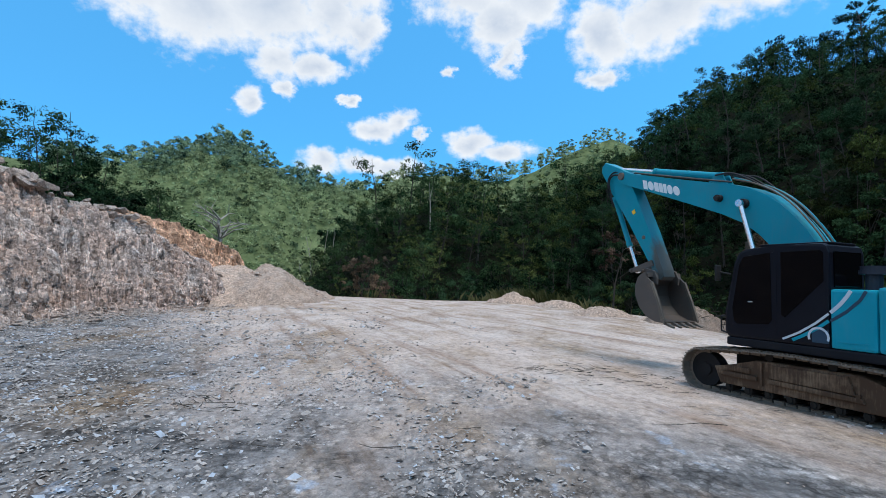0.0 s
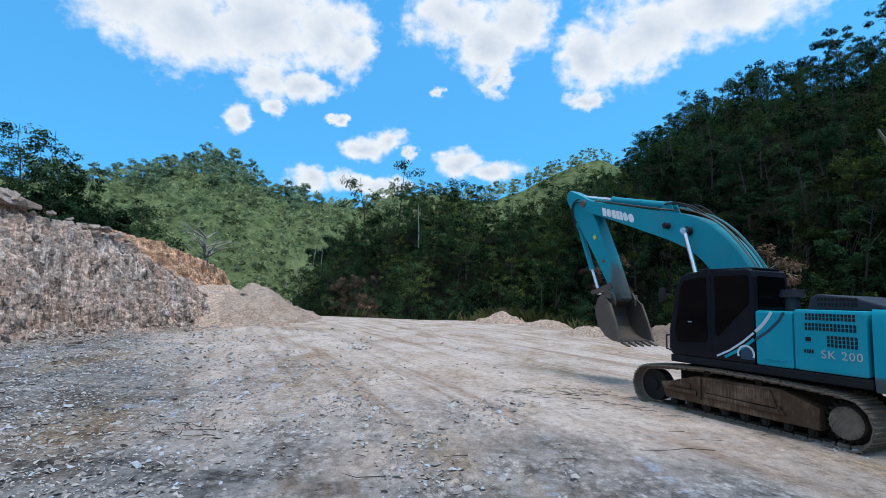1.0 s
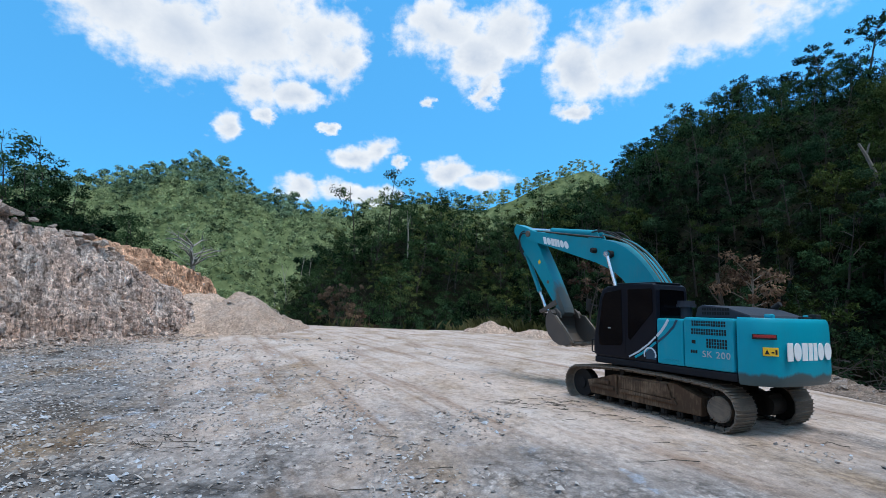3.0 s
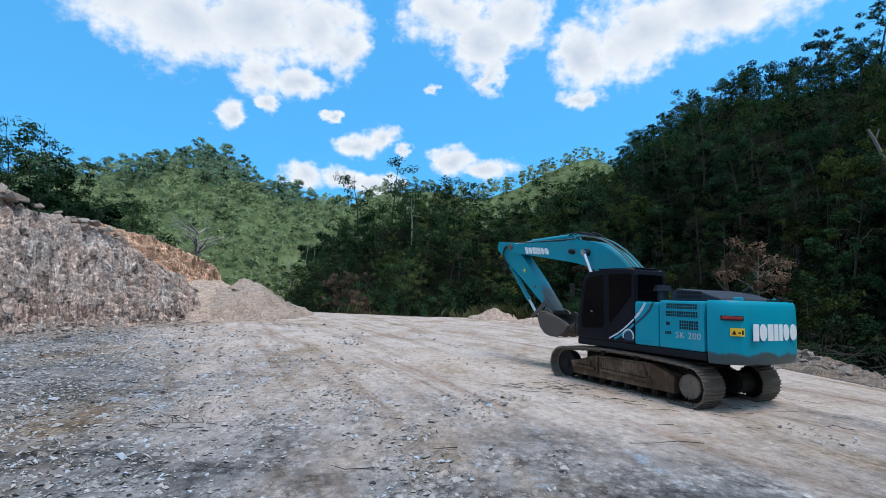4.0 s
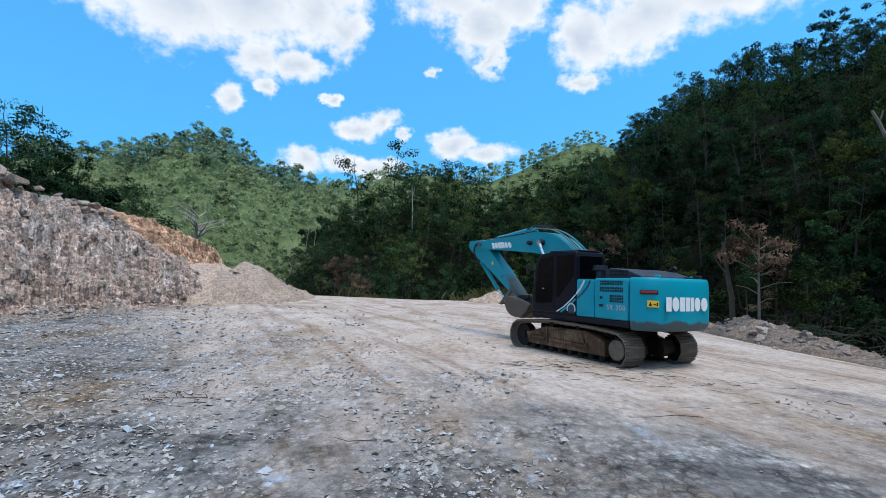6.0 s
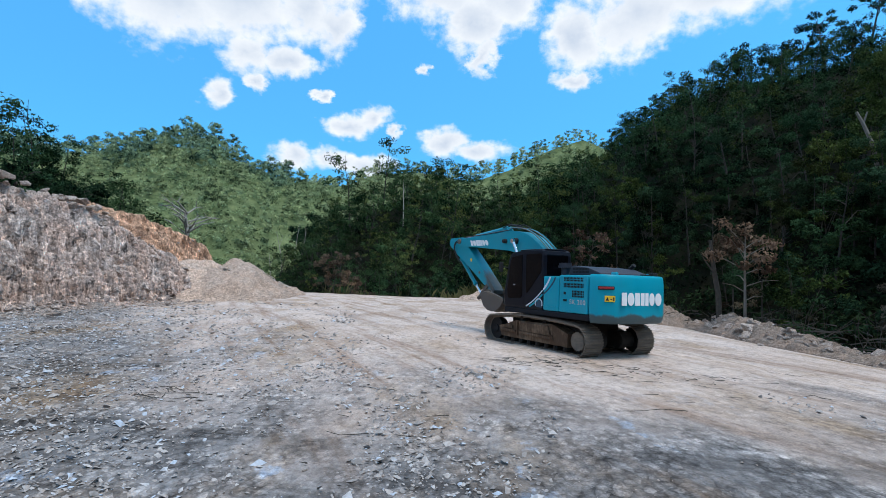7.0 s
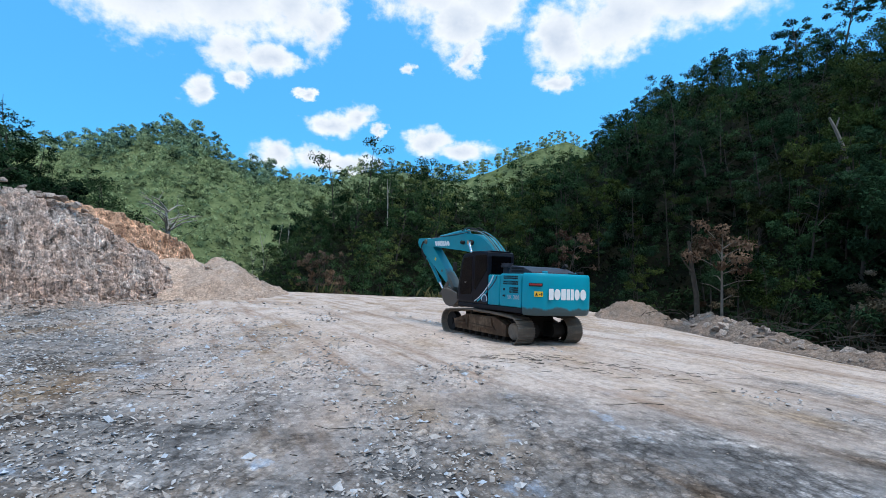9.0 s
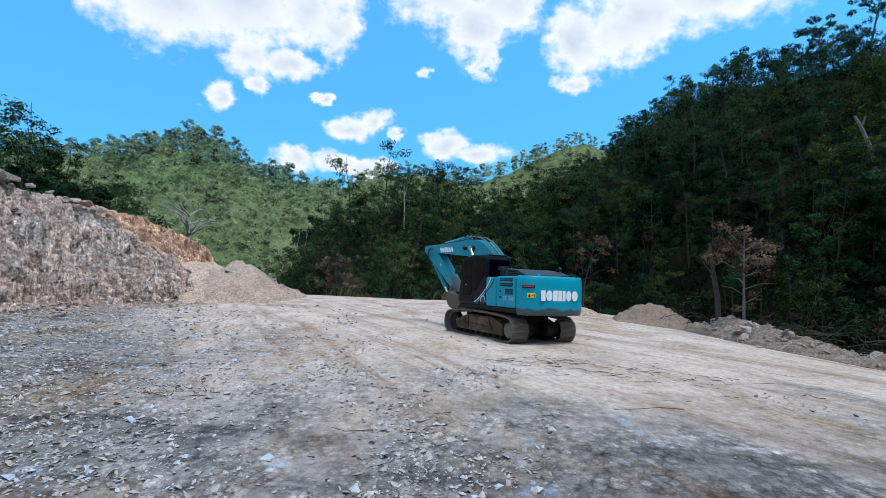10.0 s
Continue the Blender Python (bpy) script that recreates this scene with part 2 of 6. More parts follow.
    relief = n.calc("ADD", n.calc("MULTIPLY", n.calc("MULTIPLY", joint, loose), -0.6), n.calc("ADD", n.calc("MULTIPLY", fine, 0.8), n.calc("ADD", n.calc("MULTIPLY", grain, 0.25), n.calc("MULTIPLY", mid, 0.6))))
    relief = n.calc("ADD", relief, n.calc("ADD", n.calc("MULTIPLY", rut, 1.1), n.calc("MULTIPLY", n.calc("MULTIPLY", cross, spoil), 1.6)))
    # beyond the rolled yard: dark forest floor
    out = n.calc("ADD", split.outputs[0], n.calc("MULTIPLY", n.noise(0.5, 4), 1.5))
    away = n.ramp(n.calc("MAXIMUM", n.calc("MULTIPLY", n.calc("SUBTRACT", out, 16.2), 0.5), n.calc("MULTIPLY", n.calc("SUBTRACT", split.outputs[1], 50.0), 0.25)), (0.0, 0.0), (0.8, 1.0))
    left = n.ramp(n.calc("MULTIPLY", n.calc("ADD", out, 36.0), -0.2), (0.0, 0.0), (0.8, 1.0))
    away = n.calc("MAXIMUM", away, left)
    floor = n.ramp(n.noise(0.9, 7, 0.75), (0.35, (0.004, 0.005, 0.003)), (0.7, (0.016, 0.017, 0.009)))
    # grassy open ground further up the valley
    meadow = n.ramp(n.noise(0.25, 7, 0.75), (0.35, (0.05, 0.075, 0.03)), (0.7, (0.20, 0.24, 0.11)))
    floor = n.mix(n.ramp(n.calc("MULTIPLY", n.calc("SUBTRACT", split.outputs[1], 105.0), 0.05), (0.0, 0.0), (1.0, 1.0)), floor, meadow)
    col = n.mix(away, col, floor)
    return n.done(col, 0.95, 0.0, relief, 0.05, 0.05)


def rock_material(name, dark, light, tint, scale=1.0, groove=0.0):
    n = Nodes(name)
    base = n.ramp(n.noise(1.6 * scale, 8, 0.75), (0.30, dark), (0.70, light))
    col = n.mix(n.ramp(n.noise(0.42 * scale, 6, 0.65), (0.36, 0.0), (0.58, 0.85)), base, tint)
    col = n.mix(1.0, col, n.ramp(n.noise(11 * scale, 7, 0.8), (0.32, 0.62), (0.68, 1.35)), "MULTIPLY")
    col = n.mix(1.0, col, n.ramp(n.cells(7 * scale, "Color"), (0.1, 0.6), (0.9, 1.35)), "MULTIPLY")
    col = n.mix(1.0, col, n.ramp(n.chance(), (0.0, 0.9), (1.0, 1.12)), "MULTIPLY")
    relief = n.calc("ADD", n.noise(6 * scale, 8, 0.8), n.calc("MULTIPLY", n.cells(5 * scale), -0.5))
    if groove:
        # combed marks that run down the face, their groove shading put into the colour
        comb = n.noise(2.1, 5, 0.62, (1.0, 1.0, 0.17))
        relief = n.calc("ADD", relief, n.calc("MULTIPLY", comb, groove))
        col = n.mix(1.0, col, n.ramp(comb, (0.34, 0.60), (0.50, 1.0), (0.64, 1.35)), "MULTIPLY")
        # crushed white tooth streaks; shade painted dark beside them and in clefts between blocks
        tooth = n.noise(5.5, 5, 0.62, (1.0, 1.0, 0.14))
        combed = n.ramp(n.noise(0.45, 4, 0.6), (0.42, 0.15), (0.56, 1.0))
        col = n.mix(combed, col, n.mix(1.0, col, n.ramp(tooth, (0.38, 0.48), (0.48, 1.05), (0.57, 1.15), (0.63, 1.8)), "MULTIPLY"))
        cleft_shade = n.noise(2.6, 6, 0.7)
        col = n.mix(1.0, col, n.ramp(cleft_shade, (0.37, 0.30), (0.43, 1.05)), "MULTIPLY")
        relief = n.calc("ADD", relief, n.calc("MULTIPLY", tooth, groove))
    return n.done(col, 0.9, 0.0, relief, 0.10 / scale, 0.2)


def leaf_material(name, deep, light, dry=(0.16, 0.13, 0.05), dryness=0.15):
    n = Nodes(name)
    # tone by tree and clump; the dark end paints shaded gaps between crowns
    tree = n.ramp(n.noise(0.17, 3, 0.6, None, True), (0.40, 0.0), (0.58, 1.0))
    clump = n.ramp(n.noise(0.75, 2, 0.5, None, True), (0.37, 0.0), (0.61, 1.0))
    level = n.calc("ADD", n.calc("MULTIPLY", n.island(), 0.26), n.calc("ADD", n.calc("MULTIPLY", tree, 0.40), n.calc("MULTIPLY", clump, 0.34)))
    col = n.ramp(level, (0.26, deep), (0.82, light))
    col = n.mix(1.0, col, n.ramp(n.chance(), (0.0, (0.65, 0.75, 0.7)), (0.5, (1.0, 1.0, 1.0)), (1.0, (1.2, 1.2, 1.05))), "MULTIPLY")
    col = n.mix(n.calc("MULTIPLY", n.ramp(n.noise(0.09, 4, 0.65, None, True), (0.52, 0.0), (0.68, 1.0)), dryness), col, dry)
    n.done(col, 0.7, 0.0, None, 0.0, 0.0)
    through_leaf = n.nt.nodes.new("ShaderNodeBsdfTranslucent")
    n.nt.links.new(col, through_leaf.inputs["Color"])
    add = n.nt.nodes.new("ShaderNodeMixShader")
    add.inputs[0].default_value = 0.12
    n.nt.links.new(n.bsdf.outputs[0], add.inputs[1])
    n.nt.links.new(through_leaf.outputs[0], add.inputs[2])
    n.nt.links.new(add.outputs[0], n.nt.nodes["Material Output"].inputs["Surface"])
    return n.mat


TEAL = paint_material("teal_paint", (0.001, 0.285, 0.385), dirt=0.10, gloss=0.2)
TEAL_LOW = paint_material("teal_paint_muddy_edge", (0.001, 0.285, 0.385), (0.075, 0.062, 0.05), 0.12, low=1.14, gloss=0.2)
TEAL_ARM = paint_material("teal_paint_worn", (0.001, 0.255, 0.335), (0.13, 0.11, 0.09), 0.2, gloss=0.25)
TEAL_STICK = paint_material("teal_paint_worn_tip", (0.001, 0.255, 0.335), (0.105, 0.085, 0.07), 0.2, gloss=0.2, tip=2.05)
NAVY = paint_material("dark_cab_paint", (0.005, 0.006, 0.011), (0.02, 0.018, 0.017), 0.12, 0.40, gloss=0.15)
HOODGREY = paint_material("dark_hood_paint", (0.02, 0.024, 0.036), (0.05, 0.045, 0.04), 0.25, 0.5, gloss=0.3)
SKIRT = paint_material("dark_skirt_paint", (0.010, 0.011, 0.015), (0.04, 0.035, 0.03), 0.35, 0.6, gloss=0.15)
BLACK = plain_material("black_rubber", (0.012, 0.012, 0.013), 0.7)
GRILLE = plain_material("grille_black", (0.006, 0.006, 0.007), 0.8)
STEEL = paint_material("muddy_track_steel", (0.11, 0.09, 0.072), (0.30, 0.235, 0.175), 0.85, 0.7)
# shade under the machine is put into this dark steel colour
ROLLER = paint_material("shade_darkened_roller_steel", (0.018, 0.016, 0.014), (0.06, 0.046, 0.036), 0.55, 0.7, gloss=0.15)
FRAME = paint_material("rusty_mud_frame", (0.075, 0.045, 0.028), (0.33, 0.235, 0.155), 0.95, 0.8, gloss=0.2)
BUCKET = paint_material("worn_bucket_steel", (0.085, 0.07, 0.06), (0.17, 0.12, 0.09), 0.7, 0.6)
CHROME = plain_material("chrome", (0.75, 0.76, 0.78), 0.18, 1.0, 0.05)
WHITE = plain_material("white_lettering", (0.80, 0.81, 0.82), 0.5, 0.0, 0.04)
SILVER = plain_material("grey_lettering", (0.42, 0.45, 0.48), 0.5, 0.0, 0.08)
PALE = plain_material("pale_stripe", (0.55, 0.62, 0.68), 0.5, 0.0, 0.06)
DEEPBLUE = plain_material("dark_blue_stripe", (0.015, 0.05, 0.09), 0.5, 0.0, 0.1)
YELLOW = plain_material("yellow_sticker", (0.85, 0.50, 0.03), 0.5, 0.0, 0.06)
RED = plain_material("red_reflector", (0.35, 0.03, 0.03), 0.3, 0.0, 0.1)


def glass_material():
    n = Nodes("tinted_glass")
    n.done((0.002, 0.002, 0.003), 0.09, 0.0, None, 0.0, 0.12)
    return n.mat


GLASS = glass_material()
GROUND = ground_material()
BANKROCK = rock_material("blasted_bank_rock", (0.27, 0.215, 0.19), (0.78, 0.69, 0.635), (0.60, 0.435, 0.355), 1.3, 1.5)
ORANGE = rock_material("orange_subsoil", (0.30, 0.165, 0.10), (0.56, 0.335, 0.215), (0.50, 0.32, 0.22), 1.6, 0.6)
RUBBLE = rock_material("rubble_soil", (0.10, 0.078, 0.06), (0.30, 0.24, 0.20), (0.27, 0.195, 0.15), 3.0)
PILE = rock_material("gravel_heap", (0.30, 0.225, 0.18), (0.55, 0.44, 0.365), (0.48, 0.35, 0.27), 1.6)
STONE = rock_material("loose_stone", (0.25, 0.215, 0.19), (0.56, 0.49, 0.445), (0.44, 0.345, 0.29), 2.0)


def chip_material():
    n = Nodes("stone_chip")
    col = n.ramp(n.island(), (0.0, (0.19, 0.175, 0.165)), (0.3, (0.28, 0.255, 0.24)), (0.6, (0.39, 0.35, 0.325)), (0.85, (0.50, 0.465, 0.445)), (0.97, (0.44, 0.49, 0.56)))
    return n.done(n.mix(1.0, col, n.ramp(n.noise(30, 4), (0.3, 0.8), (0.7, 1.15)), "MULTIPLY"), 0.85, 0.0, None, 0.0, 0.25)


CHIPS = chip_material()
BARK = plain_material("grey_bark", (0.045, 0.038, 0.031), 0.9, 0.0, 0.4, 5.0)
DULLBARK = plain_material("dull_dry_bark", (0.16, 0.14, 0.12), 0.9, 0.0, 0.25, 5.0)
PALEBARK = plain_material("pale_dead_bark", (0.34, 0.31, 0.27), 0.9, 0.0, 0.2, 5.0)
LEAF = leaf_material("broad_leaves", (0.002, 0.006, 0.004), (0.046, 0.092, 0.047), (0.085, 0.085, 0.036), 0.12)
LEAF_SPUR = leaf_material("green_spur_leaves", (0.008, 0.020, 0.010), (0.095, 0.155, 0.068), (0.14, 0.14, 0.05), 0.25)
# darkened copy of the leaves: shade below the crowns is put in its colour
LEAF_UNDER = leaf_material("shade_painted_undergrowth", (0.002, 0.005, 0.003), (0.030, 0.054, 0.026), (0.04, 0.035, 0.016), 0.2)
LEAF_LIGHT = leaf_material("bamboo_leaves", (0.006, 0.014, 0.006), (0.080, 0.112, 0.036))
LEAF_BAMBOO = leaf_material("pale_bamboo_leaves", (0.022, 0.036, 0.012), (0.155, 0.185, 0.065))
# far leaf colours raised so that sunlight and haze are in the albedo itself
LEAF_FAR = leaf_material("sun_painted_far_leaves", (0.026, 0.052, 0.026), (0.50, 0.57, 0.30), (0.48, 0.52, 0.27), 0.35)
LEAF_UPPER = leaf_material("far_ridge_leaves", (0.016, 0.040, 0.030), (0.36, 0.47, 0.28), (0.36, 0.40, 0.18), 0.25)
LEAF_DRY = leaf_material("dry_brown_leaves", (0.045, 0.028, 0.022), (0.235, 0.155, 0.115), (0.22, 0.14, 0.10), 0.3)
LEAF_DUSTY = leaf_material("dust_coated_leaves", (0.012, 0.010, 0.007), (0.17, 0.14, 0.105), (0.17, 0.105, 0.07), 0.5)
GRASS = leaf_material("dry_grass", (0.05, 0.055, 0.02), (0.19, 0.17, 0.08), (0.24, 0.19, 0.1), 0.5)


# ---- mesh helpers ----
def mesh_object(name, verts, faces, material, parent=None, smooth=False):
    me = bpy.data.meshes.new(name)
    me.from_pydata(verts if isinstance(verts, list) else verts.tolist(), [], faces if isinstance(faces, list) else faces.tolist())
    me.materials.append(material)
    if smooth:
        me.polygons.foreach_set("use_smooth", [True] * len(me.polygons))
    me.update()
    ob = new(name, me)
    ob.parent = parent
    return ob


def part(name, bm, material, parent, label="", smooth=False):
    me = bpy.data.meshes.new(name)
    bmesh.ops.recalc_face_normals(bm, faces=bm.faces)
    bm.to_mesh(me)
    bm.free()
    me.materials.append(material)
    if smooth:
        me.polygons.foreach_set("use_smooth", [True] * len(me.polygons))
    ob = new(name, me)
    ob.parent = parent
    return tagged(ob, label)


def thing(name, label, category, group="", kind="", m=None):
    ob = new(name)
    ob.empty_display_size = 0.2
    if m is not None:
        ob.matrix_world = m
    return tagged(ob, label, category, group, kind)


def box(bm, lo, hi, bevel=0.0, m=None):
    got = bmesh.ops.create_cube(bm, size=1)["verts"]
    for v in got:
        v.co = Vector([(lo[i] + hi[i]) / 2 + v.co[i] * (hi[i] - lo[i]) for i in range(3)])
        if m is not None:
            v.co = m @ v.co
    if bevel:
        edges = list({e for v in got for e in v.link_edges})
        bmesh.ops.bevel(bm, geom=edges, offset=bevel, segments=2, affect="EDGES", profile=0.6)
    return bm


def tube(bm, a, b, r1, r2=None, n=12):
    a, b = Vector(a), Vector(b)
    m = Matrix.Translation((a + b) / 2) @ (b - a).to_track_quat("Z", "Y").to_matrix().to_4x4()
    bmesh.ops.create_cone(bm, cap_ends=True, segments=n, radius1=r1, radius2=r1 if r2 is None else r2, depth=(b - a).length, matrix=m)
    return bm


def slab(bm, outline, x0, x1, bevel=0.0, inset=None):
    """Extrudes a (y, z) outline from x0 to x1."""
    a = [bm.verts.new((x0, y, z)) for y, z in outline]
    b = [bm.verts.new((x1, y, z)) for y, z in outline]
    n = len(outline)
    faces = [bm.faces.new(a), bm.faces.new(list(reversed(b)))]
    for i in range(n):
        faces.append(bm.faces.new((a[i], b[i], b[(i + 1) % n], a[(i + 1) % n])))
    if bevel:
        edges = list({e for f in faces[:2] for e in f.edges})
        bmesh.ops.bevel(bm, geom=edges, offset=bevel, segments=2, affect="EDGES", profile=0.6)
    return bm


def hose(name, points, r, material, parent):
    cu = bpy.data.curves.new(name, "CURVE")
    cu.dimensions, cu.bevel_depth, cu.bevel_resolution, cu.resolution_u = "3D", r, 2, 6
    sp = cu.splines.new("BEZIER")
    sp.bezier_points.add(len(points) - 1)
    for bp, co in zip(sp.bezier_points, points):
        bp.co, bp.handle_left_type, bp.handle_right_type = co, "AUTO", "AUTO"
    cu.materials.append(material)
    ob = new(name, cu)
    ob.parent = parent
    return ob


def smoothstep(a, b, x):
    k = np.clip((np.asarray(x, float) - a) / (b - a), 0, 1)
    return k * k * (3 - 2 * k)


def lattice(x, y, seed):
    """Smooth value noise in the plane, for arrays, from 0 to 1."""
    xi, yi = np.floor(x).astype(np.int64), np.floor(y).astype(np.int64)
    fx, fy = x - xi, y - yi
    fx, fy = fx * fx * (3 - 2 * fx), fy * fy * (3 - 2 * fy)

    def value(i, j):
        h = (i * 374761393 + j * 668265263 + seed * 974634777) & 0xFFFFFFFF
        h = ((h ^ (h >> 13)) * 1274126177) & 0xFFFFFFFF
        return ((h ^ (h >> 16)) & 0xFFFF) / 65535.0

    return (value(xi, yi) * (1 - fx) + value(xi + 1, yi) * fx) * (1 - fy) + (value(xi, yi + 1) * (1 - fx) + value(xi + 1, yi + 1) * fx) * fy


def rough(x, y, seed, octaves=4, gain=0.5):
    """Several octaves of lattice(), about -0.5 to 0.5."""
    total, amp, size = 0.0, 1.0, 0.0
    for k in range(octaves):
        total = total + amp * (lattice(x * 2 ** k + 17.3 * k, y * 2 ** k - 9.1 * k, seed + k) - 0.5)
        size += amp
        amp *= gain
    return total / size


# ---- the lie of the land ----
# each ridge: how far it begins and crests, and how high its crest stands, along bearings from the yard (0 is ahead, degrees to the right)
EAST_RIDGE = dict(b=[8, 11, 18, 24, 28, 33, 40, 46, 60, 90, 130, 180, 215], foot=[62, 54, 46, 38, 33, 29, 24, 21, 17, 15.5, 18, 26, 40],
            crest=[150, 146, 132, 122, 115, 108, 100, 96, 88, 80, 84, 95, 100], top=[12, 20, 26, 32.5, 35.5, 34.5, 32, 31.5, 33, 36, 30, 18, 8])
SPUR_RIDGE = dict(b=[-20, -17, -15, -12.5, -9, -5.5, -1.7, 2.2, 6, 10, 14, 17], foot=[56, 55, 54, 53, 52, 52, 52, 52, 54, 56, 60, 64],
            crest=[78, 80, 84, 88, 92, 96, 100, 102, 106, 112, 120, 125], top=[-8, -7, 0, 3, 8, 12.5, 16.5, 16.5, 15.5, 16, 14, 8])
WEST_RIDGE = dict(b=[-75, -60, -45, -40, -36, -33, -30.5, -27, -24, -21], foot=[38, 42, 46, 47, 48, 49, 50, 52, 55, 58],
            crest=[70, 72, 74, 75, 76, 77, 78, 80, 82, 84], top=[9, 10, 10.5, 10, 8.5, 7, 5, 2, 0, -6])
FAR_WEST_RIDGE = dict(b=[-70, -50, -36, -32, -27, -24, -20.5, -17, -13, -9, -5, 0], foot=[110, 110, 112, 112, 114, 116, 118, 120, 122, 125, 128, 130],
            crest=[240, 250, 250, 250, 250, 250, 245, 240, 235, 235, 235, 235], top=[45, 44, 40, 45, 53, 57, 52, 43, 42, 40, 44, 38])
FAR_NORTH_RIDGE = dict(b=[-12, -5, 0, 6, 10.5, 14, 18, 22, 30], foot=[150, 150, 150, 155, 160, 160, 165, 170, 175],
            crest=[255, 255, 255, 250, 245, 245, 240, 240, 240], top=[40, 51, 53, 50, 56, 63, 68, 60, 45])
SOUTH_RIDGE = dict(b=[-180, -140, -110, -80, -68], foot=[45, 42, 40, 45, 55], crest=[110, 105, 100, 100, 100], top=[12, 18, 20, 14, 6])
RIDGES = {"east": EAST_RIDGE, "spur": SPUR_RIDGE, "west": WEST_RIDGE, "far_west": FAR_WEST_RIDGE, "far_north": FAR_NORTH_RIDGE, "south": SOUTH_RIDGE}


def ridge_height(name, bearing, r):
    d = RIDGES[name]
    lo, hi = d["b"][0], d["b"][-1]
    b = np.where(bearing < lo - 100, bearing + 360, bearing) if hi > 180 else bearing
    foot, crest, top = (np.interp(b, d["b"], d[k]) for k in ("foot", "crest", "top"))
    side = smoothstep(lo - 6, lo, b) * (1 - smoothstep(hi, hi + 6, b))
    k = np.clip((r - foot) / (crest - foot), 0, None)
    up = np.where(k < 1, np.sin(np.clip(k, 0, 1) * math.pi / 2) ** 1.15, np.exp(-((k - 1) * 1.3) ** 2))
    return (top + 5) * side * up - 5


def yard_mask(x, y):
    """1 on the rolled yard, 0 beyond its rim."""
    right = np.interp(y, [-60, -20, 8, 14, 22, 28, 38, 47, 60], [16, 15, 14.2, 15, 15.6, 14.0, 11.0, 8.0, 4.0])
    m = (1 - smoothstep(right, right + 3.0, x)) * (1 - smoothstep(47.5 + 0.25 * np.abs(x), 54 + 0.25 * np.abs(x), y))
    return m * smoothstep(-44, -36, x) * smoothstep(-44, -30, y)


def land(x, y):
    x, y = np.asarray(x, float), np.asarray(y, float)
    r, bearing = np.hypot(x, y), np.degrees(np.arctan2(x, y))
    hill = np.full(np.shape(r), -5.0)
    for name in RIDGES:
        hill = np.maximum(hill, ridge_height(name, bearing, r))
    hill = hill + rough(x / 28, y / 28, 5) * 7 * smoothstep(30, 90, r) * smoothstep(-4, 4, hill)
    yard = 0.2 * smoothstep(1.0, 4.0, x * 0.6 + y * 0.3) - 0.35 * smoothstep(10.5, 14.5, x) * (1 - smoothstep(24, 30, y))
    yard = yard + 0.10 * rough(x / 5, y / 8, 11, 3) + 0.035 * rough(x / 0.9, y / 1.2, 12, 3)
    m = yard_mask(x, y)
    return hill * (1 - m) + yard * m


def make_ground():
    def lines(lo, hi, step, reach):
        core = list(np.arange(lo, hi, step))
        out, d = [], step * 2
        while d < reach:
            out.append(d)
            d *= 1.28
        return np.array([lo - d for d in reversed(out)] + core + [hi + d for d in out])

    xs = lines(-24, 19, 0.19, 3000)
    near, far = list(np.arange(2.0, 14, 0.10)), list(np.arange(14, 58, 0.28))
    out, d = [], 0.5
    while d < 3000:
        out.append(d)
        d *= 1.22
    ys = np.array([2.0 - d for d in reversed(out)] + near + far + [58 + d for d in out])
    gx, gy = np.meshgrid(xs, ys)
    gz = land(gx, gy)
    # loose clods and ruts on the rolled yard
    m = yard_mask(gx, gy)
    clod = np.clip(rough(gx / 0.35, gy / 0.35, 31, 3) - 0.02, 0, None) * (0.12 + 0.88 * smoothstep(2, -6, gx + 0.25 * (gy - 8) + 3 * rough(gx / 4, gy / 6, 14, 2)))
    gz = gz + m * (0.16 * clod + 0.014 * rough(gx / 0.16, gy / 0.16, 41, 2))
    ny, nx = gx.shape
    idx = np.arange(ny * nx).reshape(ny, nx)
    faces = np.stack([idx[:-1, :-1], idx[:-1, 1:], idx[1:, 1:], idx[1:, :-1]], -1).reshape(-1, 4)
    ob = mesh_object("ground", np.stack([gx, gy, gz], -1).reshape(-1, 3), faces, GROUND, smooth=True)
    tagged(ob, "pale rolled earth and grey gravel yard among wooded hills", "ground", kind="structure")


make_ground()


# ---- excavator ----
# seconds, place and heading of the machine
DRIVE = [(0.0, 7.11, 8.95, 24.2), (1.0, 6.68, 9.74, 24.0), (2.0, 6.33, 10.72, 24.6), (3.5, 5.85, 11.80, 25.4), (4.5, 5.50, 12.44, 25.9), (5.5, 5.10, 13.42, 26.0),
         (7.0, 4.53, 14.66, 25.8), (8.0, 4.16, 15.55, 25.4), (9.0, 3.77, 16.39, 24.6), (10.0, 3.34, 17.40, 24.3)]
# seconds, boom, stick and bucket angles against the horizontal, in degrees
REACH = [(0.0, 2.7, -114.7, -121), (1.0, 2.6, -114.7, -121), (2.2, 2.9, -114.5, -121), (3.0, -1.0, -122.0, -146), (3.5, -4.2, -129.3, -164), (4.0, -9.6, -135.0, -171), (4.5, -12.4, -138.6, -175),
         (5.0, -13.2, -140.2, -177), (5.5, -14.1, -141.0, -178), (7.0, -13.5, -140.5, -177), (8.0, -12.6, -139.6, -176), (9.0, -12.8, -139.2, -176), (10.0, -14.0, -140.4, -177)]
BOOM_FOOT = Vector((0, 0.0, 1.55))
STICK_PIN, STICK_LENGTH = Vector((0, 5.32, 3.12)), 2.95
RODEYE = Vector((0, -0.66, 0.52))           # arm cylinder's eye on the stick, in the stick's space (y along it, away from its pin)
